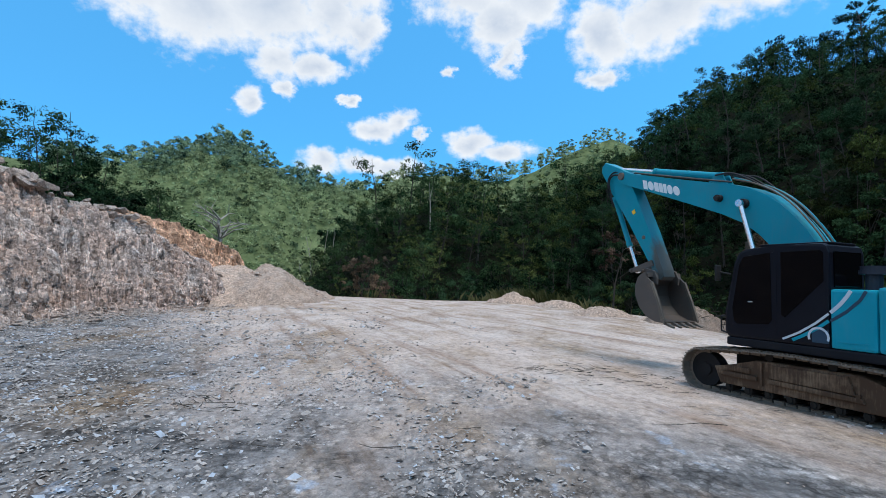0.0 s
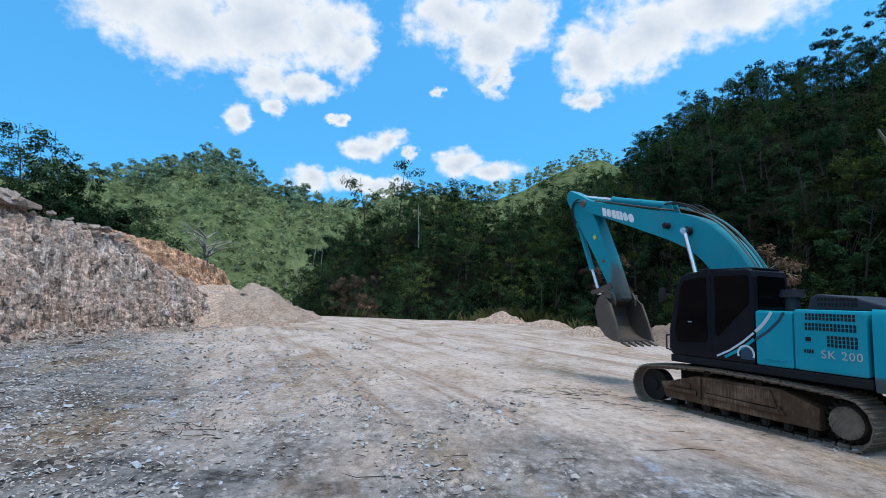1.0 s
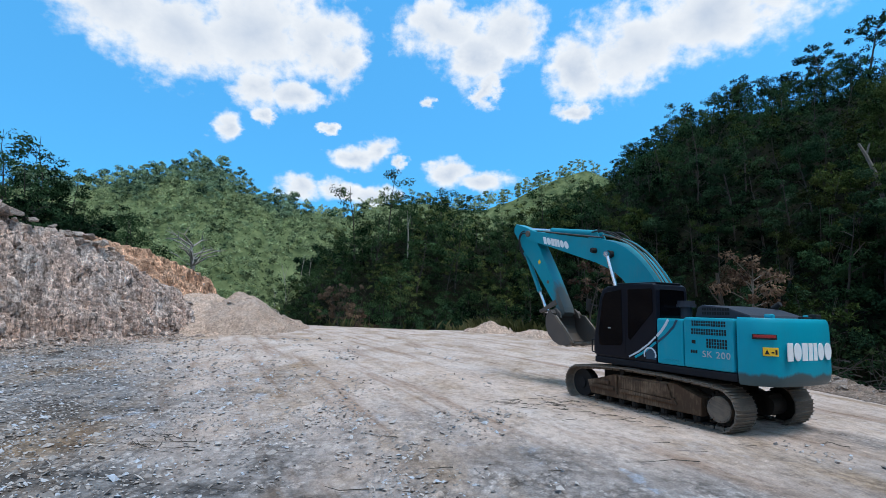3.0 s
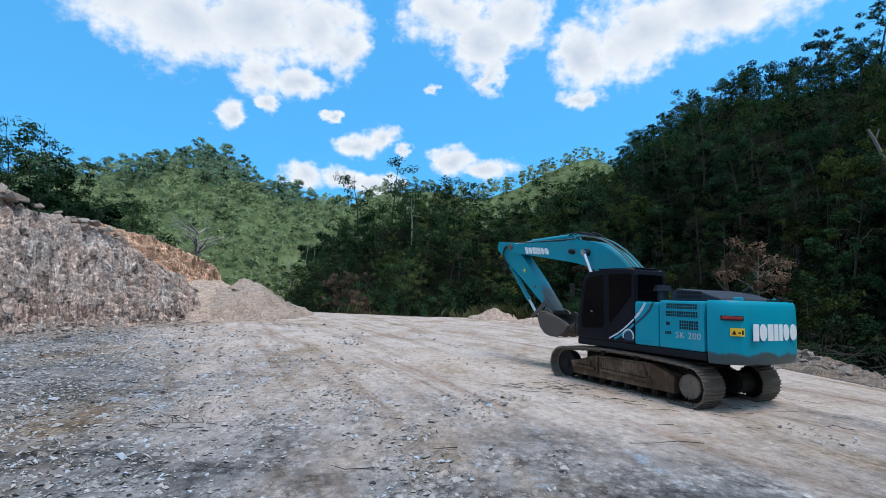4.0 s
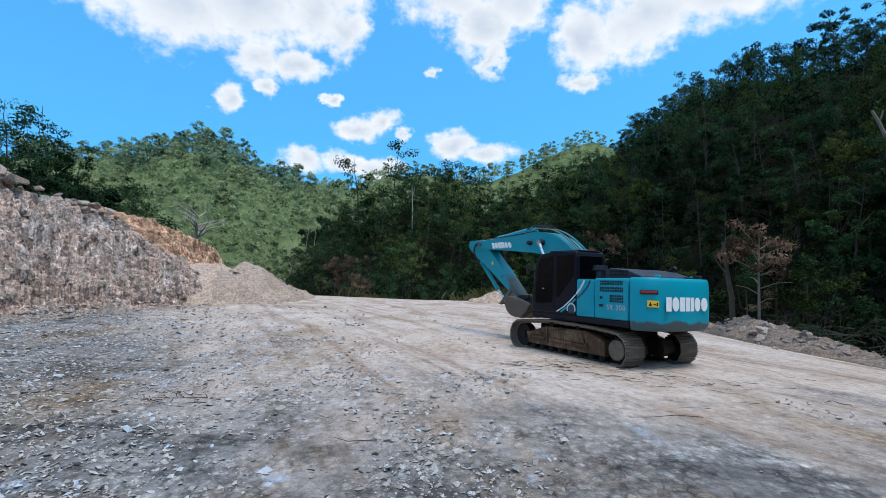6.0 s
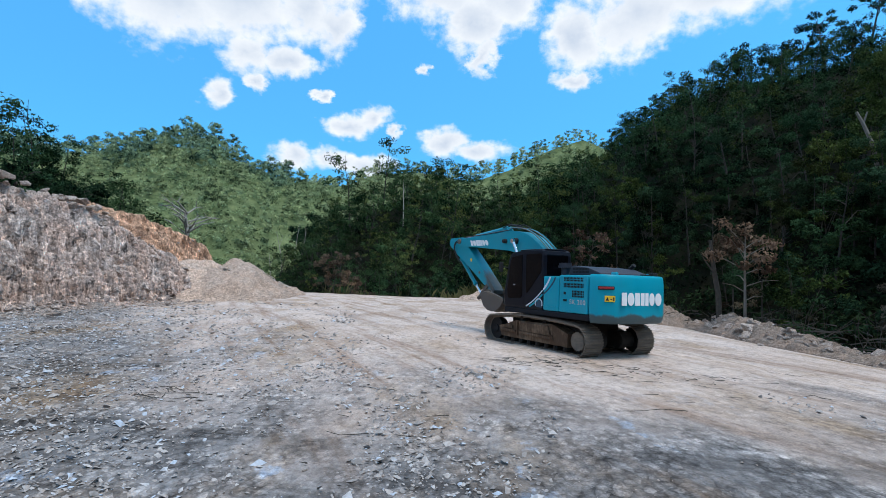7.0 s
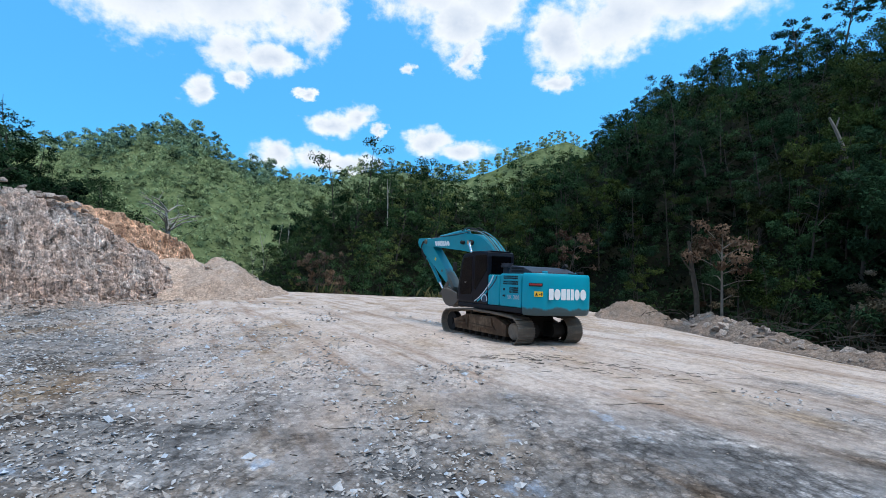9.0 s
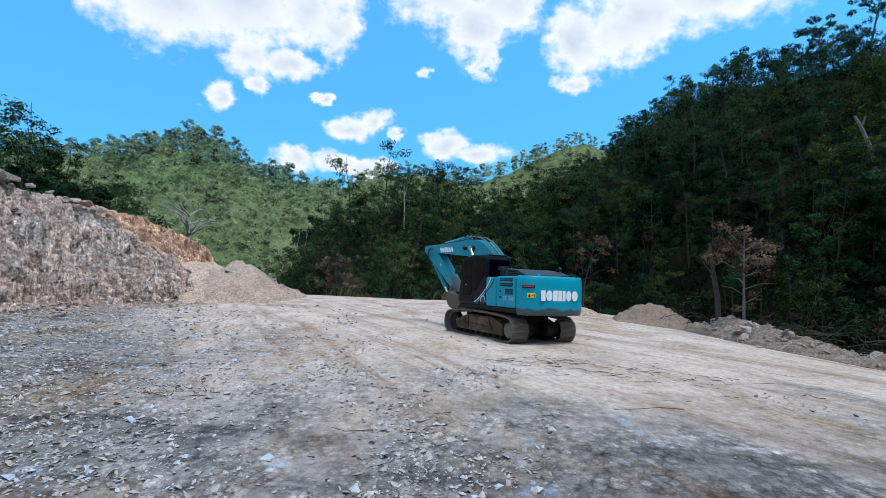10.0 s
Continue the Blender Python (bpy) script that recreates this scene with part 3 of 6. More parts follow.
ARM_BASE = Vector((0, 2.50, 2.78))          # arm cylinder's base on the boom
BOOM_EYE, BOOM_BASE = Vector((0, 1.78, 2.10)), Vector((0, 0.95, 1.08))
TRACK_X, SHOES = {-1: -1.15, 1: 0.70}, 48
SPROCKET, IDLER, TRACK_R = Vector((0, -1.78, 0.405)), Vector((0, 1.80, 0.395)), 0.385


def turned(point, angle):
    """Pose in the machine's space of a part that swings in its upright plane, its y axis raised by angle degrees."""
    return Matrix.Translation(point) @ pose(0, 0, 0, angle, 0, 0)


def aimed(point, target):
    d = target - point
    return turned(point, math.degrees(math.atan2(d.z, d.y)))


def reach(t):
    return [float(np.interp(t, [r[0] for r in REACH], [r[k] for r in REACH])) for k in (1, 2, 3)]


def arm_poses(t):
    """Poses of boom, stick, bucket, cylinders and rods at t seconds, in the machine's space."""
    b, s, k = reach(t)
    boom = turned(BOOM_FOOT, b)
    stick = turned(boom @ STICK_PIN, s)
    pin = stick @ Vector((0, STICK_LENGTH, 0))
    bucket = turned(pin, k)
    base, eye = boom @ ARM_BASE, stick @ RODEYE
    out = {"boom": boom, "stick": stick, "bucket": bucket, "arm_cylinder": aimed(base, eye), "arm_rod": aimed(eye, base)}
    eye = boom @ BOOM_EYE
    out["boom_cylinder"], out["boom_rod"] = aimed(BOOM_BASE, eye), aimed(eye, BOOM_BASE)
    out["boom_cylinder_2"], out["boom_rod_2"] = out["boom_cylinder"], out["boom_rod"]
    knee = stick @ Vector((0, 2.45, 0.76))
    base = stick @ Vector((0, 0.30, 0.68))
    out["bucket_cylinder"], out["bucket_rod"] = aimed(base, knee), aimed(knee, base)
    return out


def track_point(s):
    """Place (y, z) and tilt on the crawler's loop, s metres round from the top of the sprocket, forward along the top."""
    run = IDLER.y - SPROCKET.y
    half = math.pi * TRACK_R
    total = 2 * run + 2 * half
    s = s % total
    if s < run:
        k = s / run
        return SPROCKET.y + s, SPROCKET.z + TRACK_R + 0.10 * math.sin(math.pi * k) ** 0.7 * (0.9 if k < 0.5 else 1.0) - 0.01 * k, 0.0
    s -= run
    if s < half:
        a = s / TRACK_R
        return IDLER.y + TRACK_R * math.sin(a), IDLER.z + TRACK_R * math.cos(a), -math.degrees(a)
    s -= half
    if s < run:
        return IDLER.y - s, IDLER.z - TRACK_R, -180.0
    s -= run
    a = s / TRACK_R
    return SPROCKET.y - TRACK_R * math.sin(a), SPROCKET.z - TRACK_R * math.cos(a), -180 - math.degrees(a)


LOOP = 2 * (IDLER.y - SPROCKET.y) + 2 * math.pi * TRACK_R


def letter_bars(parent, widths, height, depth, m, material, gap=0.03):
    """Plain flat shapes in a row from the left edge of m: bars, and ovals where the width is negative."""
    x = 0.0
    for w in widths:
        bm = bmesh.new()
        if w > 0:
            box(bm, (x, 0, -depth), (x + w, height, depth), 0.0, m)
        else:
            w = -w
            bmesh.ops.create_cone(bm, cap_ends=True, segments=28, radius1=0.5, radius2=0.5, depth=2 * depth,
                                  matrix=m @ Matrix.Translation((x + w / 2, height / 2, 0)) @ Matrix.Diagonal((w, height, 1, 1)))
        part("lettering", bm, material, parent)
        x += w + gap


def make_excavator():
    top = thing("excavator", "teal crawler excavator with dark cab driving over the gravel yard", "excavator")
    moving = {}

    # undercarriage
    bm = bmesh.new()
    box(bm, (-0.85, -0.75, 0.42), (0.42, 0.75, 0.80), 0.05)
    box(bm, (-0.95, 0.35, 0.36), (0.52, 0.75, 0.66), 0.04)
    box(bm, (-0.95, -0.75, 0.36), (0.52, -0.35, 0.66), 0.04)
    # enlarged belly box added to keep the lit ground beyond from showing
    box(bm, (-0.96, -1.45, 0.30), (0.50, 1.40, 0.80), 0.06)
    part("carbody", bm, ROLLER, top, "mud-caked steel carbody, darkened by painted shade")
    for x0, x1 in ((-0.93, -0.50), (0.05, 0.48)):
        bm = tube(bmesh.new(), (x0, -1.78, 0.405), (x1, -1.78, 0.405), 0.20, n=20)
        box(bm, (x0, -1.90, 0.22), (x1, -1.45, 0.62), 0.04)
        part("travel_motor", bm, ROLLER, top, "travel motor darkened by painted shade")
    # black box added to block the light gap between platform and tracks
    bm = bmesh.new()
    box(bm, (-0.72, -1.30, 0.79), (0.34, 1.10, 0.935), 0.02)
    part("swing_guard", bm, GRILLE, top)
    part("swing_ring", tube(bmesh.new(), (-0.2, 0, 0.80), (-0.2, 0, 1.0), 0.60, n=32), SKIRT, top)
    for side in (-1, 1):
        axle = TRACK_X[side]                # middle of this crawler; out: away from the machine's middle

        def span(p, q):
            u, v = axle + side * p, axle + side * q
            return min(u, v), max(u, v)

        x0, x1 = span(-0.22, 0.17)
        bm = slab(bmesh.new(), [(-1.42, 0.205), (1.45, 0.20), (1.58, 0.50), (1.1, 0.58), (0.75, 0.72), (-0.85, 0.74), (-1.2, 0.62), (-1.42, 0.55)], x0, x1, 0.03)
        frame_part = part("track_frame", bm, FRAME, top, "rusty track frame caked with dry mud")
        x0, x1 = span(0.165, 0.215)
        bm = bmesh.new()
        slab(bm, [(-0.92, 0.33), (0.55, 0.36), (0.52, 0.44), (-0.88, 0.41)], x0, x1, 0.012)
        slab(bm, [(-0.80, 0.43), (0.50, 0.45), (0.45, 0.68), (-0.70, 0.70)], x0, x1 - 0.012, 0.012)
        box(bm, (x0, 0.62, 0.29), (x1, 0.66, 0.70), 0.008)
        box(bm, (x0, 0.72, 0.36), (x1 - 0.01, 1.42, 0.44), 0.01)
        box(bm, (x0, 0.85, 0.47), (x1 - 0.02, 1.25, 0.56), 0.01)
        box(bm, (x0, -0.86, 0.36), (x1 + 0.004, -0.80, 0.46), 0.008)
        part("side_plate", bm, FRAME, frame_part, "mud-caked side plate with welded ribs")
        for k in range(8):
            y = -1.30 + k * 0.37
            x0, x1 = span(-0.12, 0.14)
            bm = tube(bmesh.new(), (x0, y, 0.155), (x1, y, 0.155), 0.075, n=16)
            x0, x1 = span(0.13, 0.17)
            tube(bm, (x0, y, 0.155), (x1, y, 0.155), 0.04, n=10)
            part("roller", bm, ROLLER, frame_part)
        bm = bmesh.new()
        box(bm, (axle - 0.10, -1.55, 0.045), (axle + 0.10, 1.6, 0.095), 0.01)
        part("track_chain", bm, ROLLER, frame_part)
        for y in (-0.45, 0.55):
            part("carrier_roller", tube(bmesh.new(), (axle - 0.12, y, 0.79), (axle + 0.12, y, 0.79), 0.07, n=14), ROLLER, frame_part)
        # sprocket with teeth and a pale round cover
        bm = bmesh.new()
        x0, x1 = span(-0.05, 0.05)
        tube(bm, (x0, 0, 0), (x1, 0, 0), 0.29, n=42)
        for k in range(21):
            box(bm, (x0, -0.025, 0.27), (x1, 0.025, 0.335), 0.0, Matrix.Rotation(2 * math.pi * k / 21, 4, "X"))
        sprocket = part("sprocket", bm, ROLLER, top)
        x0, x1 = span(0.05, 0.17)
        bm = tube(bmesh.new(), (x0, 0, 0), (x1, 0, 0), 0.235, n=32)
        for k in range(18):
            a = 2 * math.pi * k / 18
            u, v = span(0.165, 0.185)
            tube(bm, (u, 0.21 * math.cos(a), 0.21 * math.sin(a)), (v, 0.21 * math.cos(a), 0.21 * math.sin(a)), 0.015, n=6)
        part("drive_cover", bm, STEEL, sprocket, "dusty round drive cover")
        moving[sprocket] = (Vector((0, SPROCKET.y, SPROCKET.z)), 0.36)
        x0, x1 = span(-0.12, 0.10)
        bm = tube(bmesh.new(), (x0, 0, 0), (x1, 0, 0), 0.32, n=36)
        x0, x1 = span(0.10, 0.14)
        tube(bm, (x0, 0, 0), (x1, 0, 0), 0.12, n=20)
        # idler in plain black: the shade inside the track loop is painted on
        idler = part("idler_wheel", bm, GRILLE, top)
        moving[idler] = (Vector((0, IDLER.y, IDLER.z)), 0.36)

    # crawler shoes
    bm = bmesh.new()
    box(bm, (-0.30, -0.106, -0.012), (0.30, 0.106, 0.012), 0.006)
    for y in (-0.085, -0.015, 0.055):
        box(bm, (-0.30, y - 0.009, 0.010), (0.30, y + 0.009, 0.036))
    box(bm, (-0.10, -0.085, -0.07), (-0.05, 0.085, -0.01))
    box(bm, (0.05, -0.085, -0.07), (0.10, 0.085, -0.01))
    first = part("track_shoe", bm, STEEL, top, "mud-dusted steel track shoe")
    shoes = []
    for side in (-1, 1):
        for k in range(SHOES):
            ob = first if not shoes else first.copy()
            if shoes:
                scene.collection.objects.link(ob)
            shoes.append((ob, side, k * LOOP / SHOES + (0.05 if side > 0 else 0.0)))

    # platform, side boxes and covers
    bm = bmesh.new()
    box(bm, (-1.34, -2.16, 0.94), (1.0, 1.30, 1.09), 0.03)
    box(bm, (-0.40, 0.2, 1.08), (0.45, 1.05, 1.35), 0.03)
    part("platform_skirt", bm, SKIRT, top, "dark lower skirt of the platform")
    for x in (-0.30, 0.30):
        bm = slab(bmesh.new(), [(-0.5, 1.08), (0.45, 1.08), (0.3, 1.6), (0.05, 1.78), (-0.2, 1.75), (-0.45, 1.4)], x - 0.03, x + 0.03, 0.008)
        part("boom_bracket", bm, TEAL, top)
    bm = bmesh.new()
    box(bm, (-1.345, -1.09, 1.095), (-0.35, -0.47, 2.02), 0.045)
    door = part("side_door", bm, TEAL, top, "teal side door with pale and dark stripes")
    bm = bmesh.new()
    box(bm, (-1.36, -0.98, 1.20), (-1.342, -0.58, 1.215), 0.004)
    part("crease", bm, TEAL, door)
    bm = bmesh.new()
    box(bm, (-1.345, -2.12, 1.095), (1.0, -1.10, 2.06), 0.05)
    engine = part("engine_housing", bm, TEAL, top, "teal engine housing with rows of vents")
    # vents: rows of short upright slots
    for z0, z1, y0, y1, count in ((1.955, 2.00, -1.28, -1.98, 14), (1.90, 1.945, -1.28, -1.98, 14), (1.80, 1.85, -1.27, -1.99, 14), (1.74, 1.79, -1.27, -1.99, 14),
                                  (1.62, 1.67, -1.58, -2.0, 8), (1.56, 1.61, -1.58, -2.0, 8), (1.50, 1.55, -1.58, -2.0, 8), (1.38, 1.44, -1.25, -1.40, 4)):
        for k in range(count):
            y = y0 + (y1 - y0) * (k + 0.5) / count
            w = abs(y1 - y0) / count * 0.32
            bm = bmesh.new()
            box(bm, (-1.351, y - w, z0), (-1.343, y + w, z1))
            part("vent_slot", bm, GRILLE, engine)
    bm = bmesh.new()
    box(bm, (-1.352, -1.36, 1.56), (-1.343, -1.28, 1.63), 0.004)
    part("latch", bm, GRILLE, engine)
    # model number in grey outline letters
    cu = bpy.data.curves.new("model_number", "FONT")
    cu.body, cu.size, cu.extrude, cu.space_character = "SK 200", 0.17, 0.004, 1.15
    cu.materials.append(SILVER)
    number = new("model_number", cu)
    number.parent = engine
    number.matrix_local = Matrix(((0, 0, -1, -1.350), (-1, 0, 0, -1.50), (0, 1, 0, 1.325), (0, 0, 0, 1)))
    tagged(number, "grey model number lettering")
    bm = bmesh.new()
    box(bm, (0.36, -1.09, 1.095), (1.0, 0.15, 1.85), 0.05)
    part("fuel_tank", bm, TEAL, top)
    bm = bmesh.new()
    box(bm, (0.40, 0.16, 1.095), (1.0, 1.20, 1.55), 0.05)
    part("tool_box", bm, TEAL, top)

    # hood with slots
    bm = slab(bmesh.new(), [(-1.18, 2.05), (-2.34, 2.05), (-2.28, 2.13), (-1.86, 2.26), (-1.34, 2.31), (-1.24, 2.26)], -1.10, 0.62, 0.03)
    hood = part("engine_hood", bm, HOODGREY, top, "dark grey engine hood with slotted sides")
    for z in (2.12, 2.20):
        for k in range(11):
            y = -1.36 - k * 0.052
            bm = bmesh.new()
            box(bm, (-1.106, y - 0.018, z), (-1.096, y + 0.018, z + 0.055))
            part("hood_slot", bm, GRILLE, hood)
    bm = tube(bmesh.new(), (-0.92, -0.86, 2.0), (-0.92, -0.86, 2.26), 0.11, n=20)
    cleaner = part("air_intake_neck", bm, HOODGREY, top)
    bm = tube(bmesh.new(), (0, 0, 0), (0, 0, 0.06), 0.19, n=24)
    tube(bm, (0, 0, 0.06), (0, 0, 0.13), 0.17, n=24)
    cap = part("rain_cap", bm, HOODGREY, cleaner, "dark round intake cap")
    cap.location = (-0.92, -0.86, 2.26)
    bm = tube(bmesh.new(), (0.55, -1.75, 2.2), (0.55, -1.75, 2.30), 0.06, n=14)
    tube(bm, (0.55, -1.75, 2.28), (0.55, -1.90, 2.38), 0.055, n=14)
    part("exhaust_pipe", bm, BLACK, top)

    # counterweight: rounded in plan, slightly bellied in height
    bm = bmesh.new()
    plan = []
    for k in range(25):
        a = math.pi * k / 24
        half, r = (1.345, 0.55) if k < 12 else (1.02, 0.55)
        c, sn = math.cos(a), math.sin(a)
        if k < 7 or k > 17:
            turn = math.pi / 2 * (k / 6 if k < 7 else (24 - k) / 6)
            x, y = half - r + r * math.cos(turn), -2.18 - r * math.sin(turn)
            plan.append((-x if k < 12 else x, y))
        else:
            x = -(1.345 - 0.55) + (k - 6) / 12 * (1.345 - 0.55 + 1.02 - 0.55)
            plan.append((x, -2.73 - 0.05 * (1 - ((x + 0.16) / 0.65) ** 2)))
    rings = []
    for z, k in ((0.91, 0.90), (0.97, 0.955), (1.03, 0.978), (1.12, 0.995), (1.5, 1.0), (1.86, 0.995), (2.0, 0.98), (2.06, 0.955), (2.09, 0.92)):
        rings.append([bm.verts.new((x * (0.6 + 0.4 * k), -2.08 + (y + 2.08) * k, z)) for x, y in plan])
    for lower, upper in zip(rings, rings[1:]):
        for k in range(24):
            bm.faces.new((lower[k], lower[k + 1], upper[k + 1], upper[k]))
        bm.faces.new((lower[24], lower[0], upper[0], upper[24]))
    bm.faces.new(rings[0])
    bm.faces.new(list(reversed(rings[-1])))
    weight = part("counterweight", bm, TEAL_LOW, top, "teal counterweight with a muddy lower edge and white lettering", smooth=True)
    weight.data.set_sharp_from_angle(angle=radians(35))
    letter_bars(weight, [0.165, -0.225, 0.165, 0.13, 0.115, -0.19, -0.225], 0.31, 0.006, Matrix(((1, 0, 0, -0.89), (0, 0, 1, -2.775), (0, 1, 0, 1.36), (0, 0, 0, 1))), WHITE, 0.03)
    bm = bmesh.new()
    box(bm, (-0.19, -0.012, 0), (0.19, 0.012, 0.09), 0.01, pose(-1.20, -2.575, 1.72, 0, 0, -45))
    reflector = part("reflector", bm, BLACK, weight, "dark red reflector strip")
    bm = bmesh.new()
    box(bm, (-0.17, -0.018, 0.03), (0.17, -0.006, 0.075), 0.004, pose(-1.20, -2.575, 1.72, 0, 0, -45))
    part("red_lens", bm, RED, reflector)
    bm = bmesh.new()
    box(bm, (-0.12, -0.012, 0), (0.12, 0.012, 0.145), 0.004, pose(-1.13, -2.63, 1.44, 0, 0, -40))
    sticker = part("warning_sticker", bm, YELLOW, weight, "yellow warning sticker")
    bm = bmesh.new()
    m = pose(-1.13, -2.63, 1.44, 0, 0, -40)
    a = [bm.verts.new(m @ Vector(v)) for v in ((-0.10, -0.016, 0.03), (-0.02, -0.016, 0.03), (-0.06, -0.016, 0.115))]
    bm.faces.new(a)
    box(bm, (0.01, -0.016, 0.05), (0.05, -0.012, 0.075), 0, m)
    box(bm, (0.07, -0.016, 0.03), (0.10, -0.012, 0.11), 0, m)
    part("sign_bars", bm, BLACK, sticker)
    for x in (-0.75, 0.5):
        bm = bmesh.new()
        box(bm, (x - 0.05, -2.5, 2.07), (x + 0.05, -2.34, 2.16), 0.03)
        part("lifting_eye", bm, TEAL, weight)
    bm = bmesh.new()
    box(bm, (0.1, -2.55, 2.085), (0.50, -2.45, 2.13), 0.01)
    box(bm, (0.38, -2.62, 2.085), (0.56, -2.48, 2.18), 0.02)
    part("rear_camera_bracket", bm, BLACK, weight)

    # cab
    outline = [(1.26, 1.09), (1.33, 1.20), (1.33, 1.55), (1.14, 2.45), (1.05, 2.64), (0.92, 2.71), (0.4, 2.745), (-0.36, 2.755), (-0.43, 2.71), (-0.46, 2.60), (-0.46, 1.09)]
    bm = slab(bmesh.new(), outline, -1.35, -0.34, 0.05)
    cab = part("cab", bm, NAVY, top, "near-black cab with tinted windows")

    def pane(name, pts, x0, x1, label="dark tinted glass pane"):
        return part(name, slab(bmesh.new(), pts, x0, x1, 0.004), GLASS, cab, label)

    pane("door_window", [(1.14, 1.40), (1.17, 1.62), (1.03, 2.42), (0.95, 2.56), (0.46, 2.63), (0.44, 1.46), (0.50, 1.38), (1.08, 1.34)], -1.358, -1.345)
    pane("rear_side_window", [(0.28, 2.63), (-0.34, 2.64), (-0.385, 2.60), (-0.385, 2.14), (0.22, 1.52), (0.28, 1.56)], -1.358, -1.345)
    bm = bmesh.new()
    box(bm, (-1.22, -0.468, 2.05), (-0.47, -0.455, 2.62), 0.02)
    part("rear_window", bm, GLASS, cab)
    bm = bmesh.new()
    box(bm, (-1.22, -0.006, 0), (-0.47, 0.006, 0.95), 0.004, Matrix.Translation((0, 1.325, 1.6)) @ pose(0, 0, 0, 12, 0, 0))
    part("windscreen", bm, GLASS, cab)
    bm = bmesh.new()
    slab(bm, [(1.19, 1.30), (1.22, 1.62), (1.07, 2.46), (0.97, 2.61), (0.40, 2.675), (0.385, 2.63), (0.93, 2.575), (1.03, 2.43), (1.165, 1.62), (1.14, 1.35)], -1.356, -1.345)
    slab(bm, [(0.385, 2.67), (0.355, 2.67), (0.355, 1.20), (0.385, 1.20)], -1.356, -1.345)
    part("door_frame", bm, NAVY, cab)
    bm = bmesh.new()
    box(bm, (-1.375, 0.78, 1.745), (-1.35, 0.86, 1.765), 0.006)
    part("door_handle", bm, SILVER, cab)
    bm = bmesh.new()
    box(bm, (-1.357, 0.44, 1.80), (-1.350, 1.15, 1.815))
    part("sliding_sash", bm, NAVY, cab)
    bm = bmesh.new()
    box(bm, (-1.22, -0.40, 2.74), (-0.45, 0.75, 2.785), 0.03)
    part("roof_hatch", bm, NAVY, cab)
    bm = bmesh.new()
    tube(bm, (-1.32, 1.22, 2.25), (-1.42, 1.42, 2.3), 0.014, n=8)
    box(bm, (-1.50, 1.38, 2.12), (-1.36, 1.43, 2.42), 0.02)
    part("mirror", bm, BLACK, cab)
    bm = bmesh.new()
    tube(bm, (-1.28, 1.32, 1.15), (-1.28, 1.45, 1.18), 0.016, n=8)
    tube(bm, (-1.28, 1.45, 1.18), (-1.28, 1.45, 1.45), 0.016, n=8)
    tube(bm, (-1.28, 1.45, 1.45), (-1.28, 1.32, 1.47), 0.016, n=8)
    part("grab_rail", bm, BLACK, cab)
    # swept stripes and a ring across the cab's lower corner and the side door
    def ribbon(pts, w, material, x, name, parent):
        bm = bmesh.new()
        left, right = [], []
        for k, (y, z) in enumerate(pts):
            y0, z0 = pts[max(k - 1, 0)]
            y1, z1 = pts[min(k + 1, len(pts) - 1)]
            d = math.hypot(y1 - y0, z1 - z0)
            ny, nz = -(z1 - z0) / d * w / 2, (y1 - y0) / d * w / 2
            left.append((y + ny, z + nz))
            right.append((y - ny, z - nz))
        slab(bm, left + right[::-1], x - 0.003, x + 0.003)
        part(name, bm, material, parent)

    sweep = [(-0.76, 2.00), (-0.70, 1.90), (-0.60, 1.77), (-0.475, 1.65)]
    ribbon(sweep, 0.055, PALE, -1.349, "pale_stripe", door)
    ribbon([(-0.96, 2.00), (-0.88, 1.86), (-0.70, 1.68), (-0.475, 1.52)], 0.045, DEEPBLUE, -1.349, "dark_stripe", door)
    ribbon([(-0.45, 1.63), (-0.25, 1.46), (0.0, 1.29), (0.26, 1.16)], 0.035, PALE, -1.353, "pale_stripe", cab)
    ribbon([(-0.45, 1.52), (-0.30, 1.40), (-0.1, 1.27), (0.1, 1.16)], 0.05, TEAL, -1.353, "teal_stripe", cab)
    ring = [(-0.30 + 0.145 * math.cos(math.radians(a)), 1.25 + 0.145 * math.sin(math.radians(a))) for a in range(-20, 201, 20)]
    ribbon(ring, 0.035, PALE, -1.355, "pale_ring", cab)
    slabs = slab(bmesh.new(), [(-0.45, 1.16), (-0.2, 1.16), (-0.2, 1.3), (-0.3, 1.37), (-0.45, 1.37)], -1.354, -1.351)
    part("teal_field", slabs, DEEPBLUE, cab)

    # boom
    bm = slab(bmesh.new(), [(-0.15, -0.05), (-0.18, 0.12), (0.05, 0.72), (0.37, 1.26), (0.58, 1.55), (0.80, 1.80), (1.08, 2.06), (1.34, 2.25), (1.70, 2.42), (2.12, 2.55), (2.6, 2.64), (3.2, 2.76), (5.0, 3.13),
                            (5.25, 3.26), (5.42, 3.27), (5.50, 3.12), (5.42, 2.98), (5.17, 2.87), (4.2, 2.56), (2.95, 2.14), (2.3, 1.92), (1.77, 1.69), (1.45, 1.48), (1.24, 1.25), (0.85, 0.72), (0.45, 0.12), (0.2, -0.12)], -0.25, 0.25, 0.02)
    boom = part("boom", bm, TEAL_ARM, top, "teal cranked boom with white lettering")
    letter_bars(boom, [0.14, -0.195, 0.14, 0.115, 0.10, -0.165, -0.195], 0.235, 0.004,
                Matrix(((0, 0, 1, -0.252), (-math.cos(0.255), 0.20, 0, 4.52), (-math.sin(0.255), 0.98, 0, 2.70), (0, 0, 0, 1))), WHITE, 0.02)
    for y, z in ((1.78, 2.10), (2.35, 2.26)):
        bm = tube(bmesh.new(), (-0.36, y, z), (0.36, y, z), 0.10 if y < 2 else 0.075, n=20)
